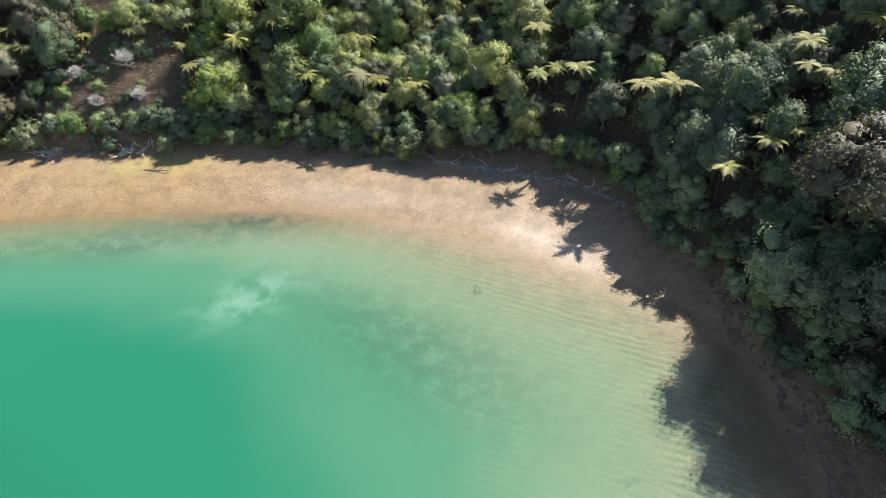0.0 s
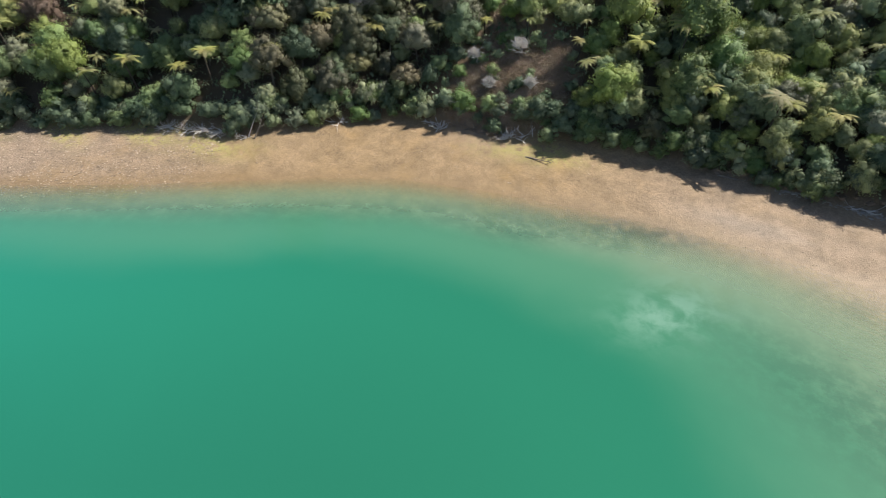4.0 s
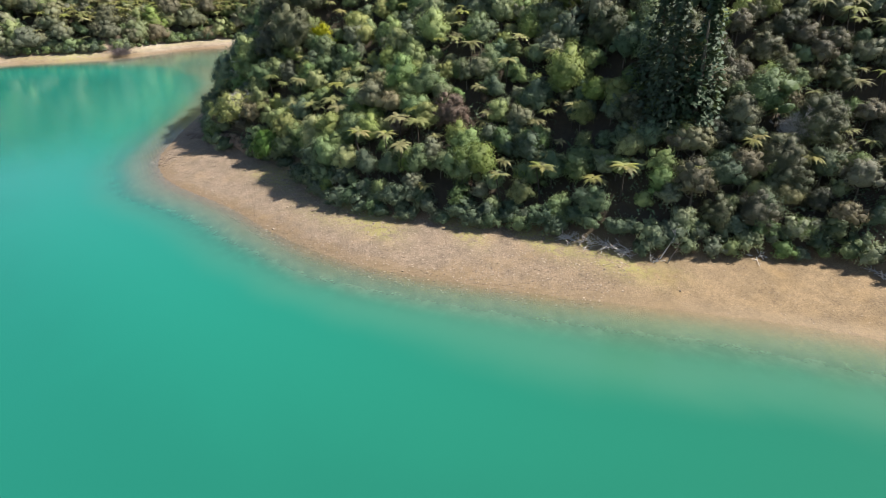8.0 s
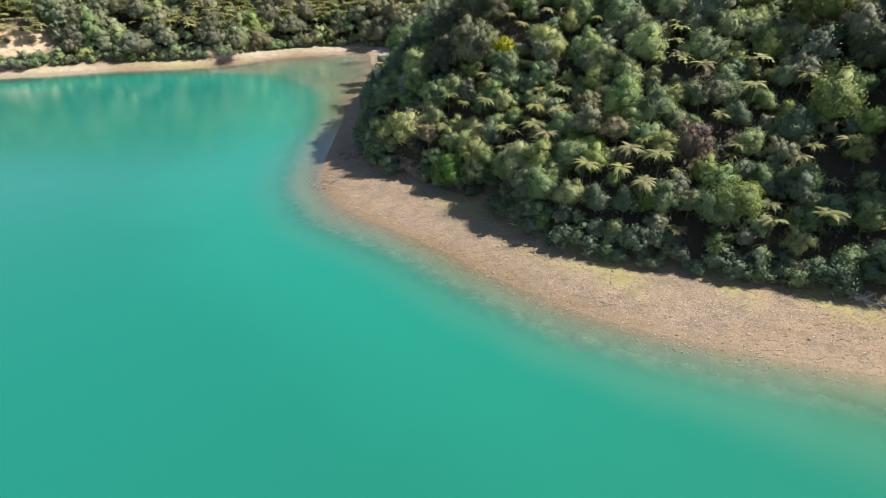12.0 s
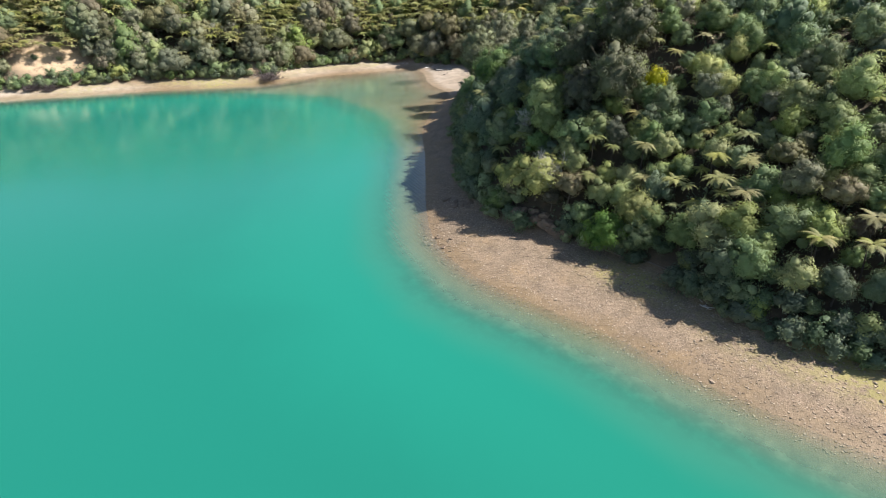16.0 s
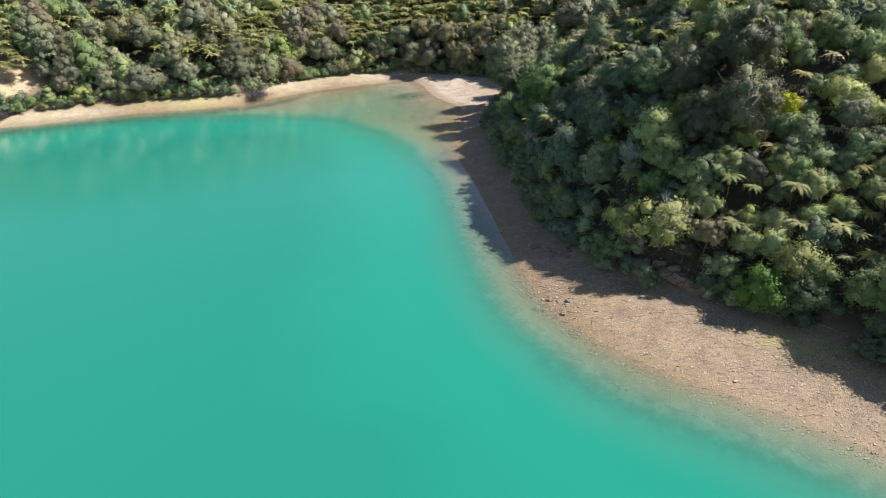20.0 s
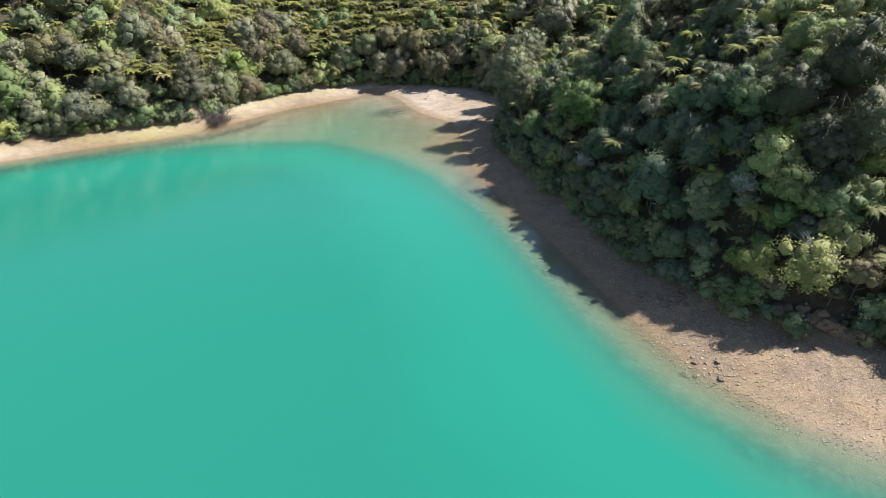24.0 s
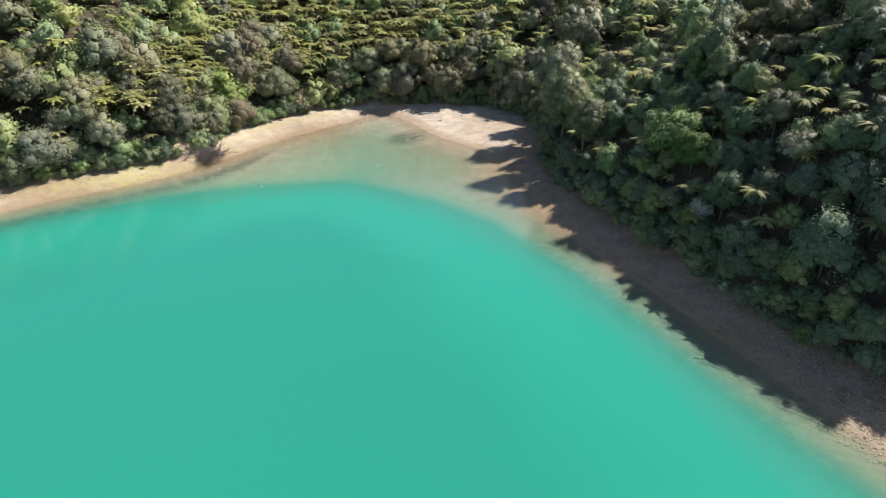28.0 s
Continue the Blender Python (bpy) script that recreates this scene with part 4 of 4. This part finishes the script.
# Dry brush over the bare slope.
bx, by = rng.uniform(-41, -23, 8000), rng.uniform(49.5, 65, 8000)
bz, bd, bf = lay(bx, by)
ok = (bf > 0.2) & (1.15 * blob(bx, by, -32.6, 52.5, 4.4, 4.4) + blob(bx, by, -27.4, 54.8, 2, 3) + blob(bx, by, -34, 62, 4.4, 3) > 0.35) & (waves(bx, by, 1.6, 61) > -0.35)
vs, qs, own, base = [], [], [], 0
for x, y, z in list(zip(bx[ok], by[ok], bz[ok]))[:2600]:
    v, q = tufts[rng.randint(3)]
    vs.append(v * [0.55, 0.55, 0.5] * rng.uniform(0.5, 1.2) + [x, y, z])
    qs.append(q + base)
    own.append(np.full(len(v), rng.rand()))
    base += len(v)
me = mesh_of("dry_brush", np.vstack(vs), np.vstack(qs), LEAF_DRY)
me.attributes.new("own", "FLOAT", "POINT").data.foreach_set("value", np.concatenate(own).astype(np.float32))
tagged(new("dry_brush", me), "dry brown brush and dead fern over the bare clay slope", "brush", kind="stuff")
# Bush on the high ground and the further hills.
vs, qs, own, base = [], [], [], 0
hx, hy = np.meshgrid(np.arange(-330, 130, 8.0), np.arange(-60, 260, 8.0))
hx, hy = hx.ravel() + rng.uniform(-1.6, 1.6, hx.size), hy.ravel() + rng.uniform(-1.6, 1.6, hx.size)
hz, hd, hf = lay(hx, hy)
outside = (hx < -262) | (hx > 45) | (hy < -4) | (hy > 149)
lumps = [crown(k, 4.6, 3.0, 2.6, 6, 30, 1.2, 0.5)[:2] for k in (301, 302, 303)]
for x, y, z in zip(hx[(hf > 1) & ((hz > 26.5) | outside)], hy[(hf > 1) & ((hz > 26.5) | outside)], hz[(hf > 1) & ((hz > 26.5) | outside)]):
    v, q = lumps[rng.randint(3)]
    vs.append(v * rng.uniform(0.8, 1.25) + [x, y, z - 0.3])
    qs.append(q + base)
    own.append(np.full(len(v), rng.rand()))
    base += len(v)
me = mesh_of("hilltop_bush", np.vstack(vs), np.vstack(qs), LEAF_DEEP)
me.attributes.new("own", "FLOAT", "POINT").data.foreach_set("value", np.concatenate(own).astype(np.float32))
tagged(new("hilltop_bush", me), "unbroken dark green bush over the high ground", "forest", kind="stuff")

# ---- driftwood, dead trees, stones, buoys ----


def part(name, piece, material, parent, label="", place=None):
    ob = new(name, piece if isinstance(piece, bpy.types.Mesh) else mesh_of(name, *piece, material))
    ob.parent = parent
    if place is not None:
        ob.matrix_basis = place
    return tagged(ob, label)


def limb(rnd, start, way, length, thick, bend=0.25, steps=4):
    """A crooked, tapering limb."""
    pts, radii, p, w = [start], [thick], Vector(start), Vector(way).normalized()
    for k in range(steps):
        w = (w + Vector((rnd.uniform(-bend, bend), rnd.uniform(-bend, bend), rnd.uniform(-bend, bend)))).normalized()
        p = p + w * length / steps
        pts.append(tuple(p))
        radii.append(thick * (1 - 0.85 * (k + 1) / steps) + 0.006)
    return pts, radii, w


def branching(rnd, start, way, length, thick, level, sides=5):
    """A limb with its twigs, as one mesh's pieces."""
    pts, radii, w = limb(rnd, start, way, length, thick)
    out = [tube(pts, radii, sides)]
    if level:
        for k in range(4):
            i = rnd.randrange(1, len(pts))
            side = (w + Vector((rnd.uniform(-1, 1), rnd.uniform(-1, 1), rnd.uniform(-0.3, 0.9)))).normalized()
            out += branching(rnd, pts[i], side, length * rnd.uniform(0.4, 0.65), radii[i] * 0.6 + 0.008, level - 1, 4)
    return out


def twig_cloud(seed, wide, tall, base, count, thick=0.012):
    """Fine bare twigs filling a dome, pointing outwards."""
    rng = np.random.RandomState(seed)
    way = dome(count, rng, 0.0)
    at = way * rng.uniform(0.35, 1.0, (count, 1)) * [wide, wide, tall] + [0, 0, base]
    side = unit(np.cross(way, rng.normal(0, 1, (count, 3))))
    run = unit(way + rng.normal(0, 0.45, (count, 3))) * rng.uniform(0.15, 0.4, (count, 1))
    v = np.stack([at - side * thick, at + side * thick, at + run + side * thick / 3, at + run - side * thick / 3], 1).reshape(-1, 3)
    return v, np.arange(4 * count).reshape(-1, 4)


def dead_tree(px, py, high, seed, label, spread=1.0, name="dead_tree", slim=1.0):
    rnd = random.Random(seed)
    root = new(name)
    root.matrix_basis = pose(px, py, height(px, py) - 0.1, 0, 0, rnd.uniform(0, 360))
    pts, radii, w = limb(rnd, (0, 0, -0.2), (0.1, 0, 1), high * 0.62, 0.035 * slim * high ** 0.7, 0.12)
    part("trunk", tube(pts, radii, 7), DEAD_WOOD, root)
    for k in range(18):
        i = 2 + k % 3
        a = k * 2.4
        part("branch", joined(branching(rnd, pts[i], (math.cos(a) * spread, math.sin(a) * spread, rnd.uniform(0.5, 1.1)), high * 0.34, radii[i] * 0.45 + 0.012 * slim, 2)), DEAD_WOOD, root)
    part("twig_tangle", twig_cloud(seed, high * 0.34, high * 0.42, high * 0.42, int(520 * high), 0.015), DEAD_WOOD, root)
    return tagged(root, label, "dead tree")


dead_tree(-112.0, 38.9, 5.0, 3, "bleached grey dead tree standing among green shrubs", 1.2, slim=0.75)
dead_tree(-31.0, 56.2, 2.2, 5, "grey leafless dead shrub on the bare clay slope", 1.6, "dead_shrub", 0.6)
dead_tree(-29.0, 53.0, 1.6, 6, "dry leafless shrub on the bare clay slope", 1.5, "dead_shrub", 0.6)
dead_tree(-33.0, 52.4, 1.7, 7, "dry leafless shrub on the bare clay slope", 1.5, "dead_shrub", 0.6)
dead_tree(-35.4, 54.8, 1.9, 8, "dry leafless shrub on the bare clay slope", 1.5, "dead_shrub", 0.6)
dead_tree(-47.5, 55.2, 4.8, 9, "grey bare-branched tree among green bush", 1.2)
dead_tree(-134.2, 56.4, 3.2, 10, "pale leafless shrub in the shaded bush", 1.1, "dead_shrub")
dead_tree(-118.0, 44.6, 3.4, 11, "pale grey dying tree on the shaded headland", 0.8, slim=0.5)


def driftwood(px, py, turn, size, seed, label, count=9, flat=0.35, material=DEAD_WOOD, name="driftwood_heap"):
    """A tangle of bleached limbs lying on the beach, each limb a part."""
    rnd = random.Random(seed)
    root = new(name)
    root.matrix_basis = pose(px, py, height(px, py), 0, 0, turn)
    for k in range(count):
        a, r = rnd.uniform(0, 6.28), rnd.uniform(0, 0.5) * size
        way = (math.cos(a * 1.7), math.sin(a * 1.7), rnd.uniform(0.02, flat))
        part("limb", joined(branching(rnd, (r * math.cos(a) * 1.6, r * math.sin(a) * 0.6, 0.02), way, size * rnd.uniform(0.5, 1.0), rnd.uniform(0.025, 0.055), 1)), material, root)
    return tagged(root, label, "driftwood", "driftwood along the shore")


driftwood(-36.9, 48.7, 10, 0.95, 21, "bleached root tangle of driftwood at the foot of the slope", 26, 1.0)
driftwood(-30.0, 48.8, 40, 0.95, 22, "white root tangle of driftwood at the foot of the slope", 26, 1.0)
driftwood(-33.4, 49.3, 0, 1.8, 23, "brown heap of broken branches under the clay slip", 14, 0.5, WET_WOOD)
driftwood(-27.8, 49.9, -30, 1.3, 24, "dry fallen branches at the foot of the slope", 7, 0.6)
for k, (x, y) in enumerate(((-62.2, 39.3), (-60.4, 39.6), (-58.6, 39.9), (-57.0, 40.2))):
    driftwood(x, y, 10 + 20 * k, 1.5, 30 + k, "grey driftwood branches piled at the top of the beach", 20, 0.4)
driftwood(-54.2, 40.2, 50, 0.8, 36, "pinkish dry branch on the gravel", 6, 0.9)
driftwood(-46.8, 46.2, 15, 1.3, 37, "dry branches below a small clay bank", 8, 0.5)
driftwood(-38.0, 49.3, 80, 1.1, 38, "small bleached branches on the beach", 6, 0.4)
for k, (x, y) in enumerate(((4.0, 46.0), (6.5, 45.4), (9.0, 44.7), (11.6, 43.6), (13.6, 42.3), (0.5, 46.8))):
    driftwood(x, y, -20 - 5 * k, 1.3, 40 + k, "grey driftwood and wrack along the foot of the bush", 8, 0.12)
for k, (x, y, m) in enumerate(((-35.2, 49.4, WET_WOOD), (-31.8, 49.0, WET_WOOD), (-28.6, 49.6, DEAD_WOOD), (-25.8, 50.2, WET_WOOD), (-34.4, 51.8, WET_WOOD), (-31.4, 51.6, WET_WOOD), (-35.8, 51.2, DEAD_WOOD), (-32.8, 53.6, WET_WOOD), (-29.0, 52.0, WET_WOOD))):
    driftwood(x, y, 37 * k, 1.7, 140 + k, "dry fallen brushwood on the bare clay slope", 9, 0.7, m, "brushwood_heap")
driftwood(-92.6, 33.2, 20, 1.1, 50, "dead grey twigs at the edge of the bush", 6, 0.4)
driftwood(-190.4, 102.2, 30, 1.7, 51, "grey driftwood heap at the head of the bay", 9, 0.3)
driftwood(-181.0, 102.4, 0, 1.5, 52, "reddish branches stranded on the sand flat", 6, 0.3, WET_WOOD)
driftwood(-175.4, 99.2, 60, 1.2, 53, "dark branch stranded on the sand flat", 4, 0.25, WET_WOOD)
driftwood(-204.8, 66.4, 30, 1.7, 54, "tangle of dry branches below the small clay bank", 11, 0.7)
driftwood(10.1, 16.6, 0, 0.9, 55, "brown branch lying under the shallow water", 6, 0.6, WET_WOOD, "sunken_branch")


def log(px, py, turn, length, thick, seed, label, tilt=0.0, material=WET_WOOD, lift=0.0):
    """A fallen trunk with the stubs of its branches."""
    rnd = random.Random(seed)
    root = new("fallen_log")
    root.matrix_basis = pose(px, py, height(px, py) + thick * 0.6 + lift, 0, -tilt, turn)
    pts, radii, w = limb(rnd, (-length / 2, 0, 0), (1, 0, 0), length, thick, 0.06, 7)
    part("stem", tube(pts, [max(r, thick * 0.35) for r in radii], 8), material, root)
    for k in range(3):
        i = rnd.randrange(2, 7)
        part("branch_stub", joined(branching(rnd, pts[i], (0.6, rnd.choice((-1, 1)), 0.25), length * 0.22, thick * 0.4, 1)), material, root)
    return tagged(root, label, "log", "logs along the shore")


log(-26.2, 46.3, -8, 2.6, 0.07, 61, "dark fallen branch lying on the gravel beach")
log(-53.6, 41.3, 62, 3.0, 0.06, 62, "pale dead trunk leaning against the bush", 55, DEAD_WOOD, 1.1)
log(-53.0, 41.2, 75, 2.6, 0.05, 63, "thin dead trunk leaning against the bush", 50, WET_WOOD, 0.9)
log(-96.8, 35.5, -42, 2.6, 0.08, 64, "straight grey pole lying at the top of the beach")
log(-98.6, 36.4, -15, 3.6, 0.11, 65, "weathered log along the foot of the bush")
log(-101.0, 36.6, -8, 3.0, 0.10, 66, "weathered log along the foot of the bush")
log(-178.6, 102.3, 25, 3.0, 0.12, 67, "long pale log stranded on the sand flat", 0, DEAD_WOOD)
log(-183.4, 103.3, 70, 3.2, 0.10, 68, "pale curved log stranded at the head of the bay", 0, DEAD_WOOD)
log(7.6, 44.8, -22, 3.4, 0.09, 69, "grey log along the foot of the bush")
log(-9.0, 48.4, -5, 3.2, 0.10, 70, "dark log along the foot of the bush")
log(-37.4, 48.8, 20, 1.6, 0.09, 71, "short dark log on the gravel")


def rock_shape(seed, rough=0.28, cuts=2):
    bm = bmesh.new()
    bmesh.ops.create_icosphere(bm, subdivisions=cuts, radius=1.0)
    off = Vector((seed * 3.1, seed * 1.7, seed * 0.9))
    for v in bm.verts:
        v.co *= 1 + rough * (noise.noise(v.co * 1.1 + off) + 0.5 * noise.noise(v.co * 2.7 + off))
        v.co.z *= 0.75
    return bm


def rock_mesh(name, seed, material, rough=0.28, cuts=2):
    bm = rock_shape(seed, rough, cuts)
    me = bpy.data.meshes.new(name)
    bm.to_mesh(me)
    bm.free()
    me.materials.append(material)
    return me


BOULDERS = [rock_mesh("boulder", k, ROCK, 0.5, 3) for k in range(4)]


def rock(px, py, size, seed, label, z=None, flat=0.7, group="rocks along the shore"):
    rnd = random.Random(seed)
    ob = new("rock", BOULDERS[seed % 4])
    ob.matrix_basis = pose(px, py, (height(px, py) if z is None else z) + 0.15 * size, rnd.uniform(-15, 15), rnd.uniform(-15, 15), rnd.uniform(0, 360)) @ Matrix.Diagonal((size, size * rnd.uniform(0.6, 0.9), size * flat, 1))
    return tagged(ob, label, "rock", group)


rnd = random.Random(77)
rock(2.6, 31.2, 0.42, 1, "dark rock lying under shallow clear water")
for k in range(9):
    rock(19.9 + rnd.uniform(-0.9, 1.2), 16.0 + k * 1.6 + rnd.uniform(-0.8, 0.8), rnd.uniform(0.18, 0.42), k, "dark brown broken rock below the shaded bank", flat=0.5)
for k in range(9):
    rock(-122.6 + rnd.uniform(-2.4, 2.0), 37.2 + rnd.uniform(-1.3, 1.3), rnd.uniform(0.25, 0.55), k + 20, "dark bedrock lump on the shaded shore", flat=0.4)
for k in range(8):
    rock(-119.4 + rnd.uniform(-1.8, 1.8), 30.0 + rnd.uniform(-1.2, 0.9), rnd.uniform(0.12, 0.32), k + 30, "pale brown rock at the water's edge on the point", flat=0.5)
for k in range(12):
    rock(-114.5 + k * 0.62, 37.0 + rnd.uniform(-0.3, 0.4), rnd.uniform(0.5, 1.0), k + 50, "low bank of crumbling brown rock under the bush", flat=0.9)
rock(-113.4, 42.8, 0.9, 3, "grey rock face showing between the trees", flat=1.2)
rock(-115.6, 43.4, 0.6, 6, "grey rock face showing between the trees", flat=1.2)
for k in range(26):
    x = -20 + k * 0.95
    rock(x, float(np.interp(x, [-21, -13, -4, 4, 9], [50.9, 50.0, 48.1, 46.7, 45.3])) + rnd.uniform(-0.2, 0.3), rnd.uniform(0.25, 0.55), k + 70, "low dark ledge of layered rock at the back of the beach", flat=0.6)


def twiggy_bush(px, py, size, seed, label):
    """A fallen, leafless bush: a dome of fine grey twigs."""
    rnd = random.Random(seed)
    root = new("fallen_bush")
    root.matrix_basis = pose(px, py, height(px, py), 0, 0, 0)
    for k in range(26):
        a = k * 2.399
        part("branch", joined(branching(rnd, (0, 0, 0.1), (math.cos(a), math.sin(a), rnd.uniform(0.1, 0.9)), size, 0.05, 2, 4)), TWIG, root)
    part("twig_tangle", twig_cloud(seed, size * 0.85, size * 0.62, 0.1, 2600, 0.026), TWIG, root)
    return tagged(root, label, "dead bush")


SEDGE_BLADES = leaf_material("sedge_blades", (0.055, 0.075, 0.030), (0.20, 0.23, 0.10), 0.2)


def sedge(px, py, size, seed):
    """A tussock of long drooping blades on the bank."""
    rng = random.Random(seed)
    v, q = [], []
    for k in range(70):
        a, ln = rng.uniform(0, 6.28), rng.uniform(0.7, 1.15)
        out, across = Vector((math.cos(a), math.sin(a), 0)), Vector((-math.sin(a), math.cos(a), 0))
        rise = rng.uniform(0.6, 1.3)
        first = len(v)
        for j in range(5):
            u = j / 4
            p = out * (ln * u * 0.8 + 0.05) + Vector((0, 0, ln * (rise * u - 1.25 * u * u)))
            w = 0.035 * (1 - u) + 0.004
            v += [tuple(p - across * w), tuple(p + across * w)]
        q += [(first + 2 * j, first + 2 * j + 1, first + 2 * j + 3, first + 2 * j + 2) for j in range(4)]
    root = new("sedge_tussock")
    root.matrix_basis = pose(px, py, height(px, py) + 0.1, 0, 0, 0) @ Matrix.Scale(size, 4)
    part("leaf_clump", (v, q), SEDGE_BLADES, root)
    return tagged(root, "dark green sedge tussock drooping over the shaded bank", "sedge", "sedges on the bank")


for k, (x, y) in enumerate(((14.0, 42.9), (14.9, 42.2), (15.6, 41.2), (16.3, 40.1), (16.7, 39.0), (16.9, 37.8), (17.2, 36.6), (12.6, 43.7), (17.9, 35.2), (11.2, 44.5))):
    sedge(x, y, 0.9 + 0.07 * (k * 7 % 5), 900 + k)

TWIG = bark_material("grey_brown_twigs", (0.055, 0.043, 0.042), (0.17, 0.138, 0.135), 5.0)
twiggy_bush(-202.4, 67.9, 2.5, 81, "fallen leafless grey-brown bush lying over the beach")
twiggy_bush(-228.6, 27.6, 1.5, 82, "grey-brown leafless bush below the clay slip")
twiggy_bush(-226.6, 30.4, 1.4, 83, "grey-brown leafless bush below the clay slip")


def buoy(px, py, size, label):
    root = new("mooring_buoy")
    root.matrix_basis = pose(px, py, 0.0, 8, 5, 0)
    bm = bmesh.new()
    bmesh.ops.create_uvsphere(bm, u_segments=16, v_segments=10, radius=size)
    for v in bm.verts:
        v.co.z = v.co.z * 0.9 + 0.25 * size
    me = bpy.data.meshes.new("float")
    bm.to_mesh(me)
    bm.free()
    me.materials.append(BUOY)
    part("float", me, BUOY, root)
    part("mooring_ring", tube([(size * 0.2 * math.cos(a), 0, size * 1.2 + size * 0.2 * math.sin(a)) for a in np.linspace(0, 6.28, 9)], [size * 0.06] * 9, 5), DEAD_WOOD, root)
    return tagged(root, label, "buoy", "mooring buoys")


g = Graph("white_buoy_plastic")
BUOY = g.done(g.n("BsdfPrincipled", {"Base Color": g.mix(g.noise(6.0), (0.70, 0.68, 0.62), (0.85, 0.84, 0.80)), "Roughness": 0.5}).outputs[0])
for x, y in ((-189.2, 61.2), (-199.2, 65.6), (-177.3, 74.0)):
    buoy(x, y, 0.075, "small white mooring buoy floating in the shallows")

# ---- stones of the beach ----
PEBBLES = [rock_mesh("stone", 20 + k, STONE, 0.35, 1) for k in range(5)]
rng = np.random.RandomState(9)


def strewn(n, lo_x, hi_x, low, high):
    """Places on the beach between two distances from the water's edge."""
    out = []
    while len(out) < n:
        x, y = rng.uniform(lo_x, hi_x, 20000), rng.uniform(14, 108, 20000)
        d, f = inland(x, y, EDGE), inland(x, y, FOOT)
        ok = (d > low) & (d < high) & (f < 0.4)
        out += list(zip(x[ok], y[ok]))
    return np.array(out[:n])


spots = strewn(220, -126, -50, -0.6, 11)
sz = lay(spots[:, 0], spots[:, 1])[0]
for k, ((x, y), z) in enumerate(zip(spots, sz)):
    size = 0.045 + 0.14 * rng.rand() ** 6
    ob = part("stone", PEBBLES[k % 5], STONE, ground)
    ob.matrix_basis = pose(x, y, z + 0.2 * size, rng.uniform(-20, 20), rng.uniform(-20, 20), rng.uniform(0, 360)) @ Matrix.Diagonal((size, size * 0.8, size * 0.7, 1))


def rubble(name, label, spots, sizes, material):
    base, tri = BALL_V * 1.25, BALL_Q
    z = lay(spots[:, 0], spots[:, 1])[0]
    n = len(spots)
    ang = rng.uniform(0, 6.28, n)
    c, s_ = np.cos(ang), np.sin(ang)
    v = base[None] * (sizes[:, None] * rng.uniform(0.6, 1.15, (n, 3)) * [1, 1, 0.38])[:, None, :] * rng.uniform(0.7, 1.2, (n, 8, 3))
    x = v[..., 0] * c[:, None] - v[..., 1] * s_[:, None] + spots[:, 0, None]
    y = v[..., 0] * s_[:, None] + v[..., 1] * c[:, None] + spots[:, 1, None]
    v = np.stack([x, y, v[..., 2] + z[:, None] + 0.08 * sizes[:, None]], -1).reshape(-1, 3)
    q = (tri[None] + (np.arange(n) * len(base))[:, None, None]).reshape(-1, 4)
    return tagged(new(name, mesh_of(name, v, q, material, False)), label, "stones", kind="stuff")


some = np.vstack([strewn(30000, -128, -56, -1.5, 12), strewn(4000, -165, -122, -0.8, 8), strewn(4000, -60, -18, -0.5, 12), strewn(2500, -18, 16, 0, 8), strewn(500, -232, -160, 0, 12)])
rubble("beach_stones", "loose tan stones scattered over the gravel beach", some, (0.02 + 0.085 * rng.rand(len(some)) ** 5) * np.where(some[:, 0] > -55, 0.6, 1.0), STONE)
cove = np.stack([rng.normal(20.1, 0.9, 700), rng.uniform(10, 31, 700)], 1)
cove = cove[inland(cove[:, 0], cove[:, 1], EDGE) > -0.8]
rubble("cove_rubble", "dark broken rocks below the shaded bank of the cove", cove, 0.06 + 0.26 * rng.rand(len(cove)) ** 3, ROCK)
WRACK = bark_material("grey_wrack", (0.10, 0.085, 0.07), (0.46, 0.42, 0.38), 1.3)
line = rng.uniform(-6, 15.5, 1500)
wrack = np.stack([line, np.interp(line, [-6, -2, 5, 9, 12, 15.5], [48.0, 47.3, 45.2, 43.9, 42.6, 39.6]) + rng.normal(0, 0.3, 1500)], 1)
rubble("driftwood_wrack", "grey line of small driftwood and wrack at the back of the beach", wrack, 0.03 + 0.13 * rng.rand(1500) ** 3, WRACK)
point = np.stack([rng.normal(-119, 2.6, 420), rng.normal(30.6, 1.6, 420)], 1)
point = point[np.abs(inland(point[:, 0], point[:, 1], EDGE) - 0.3) < 1.6]
rubble("point_rubble", "tan broken rocks at the water's edge on the point", point, 0.04 + 0.10 * rng.rand(len(point)) ** 3, STONE)
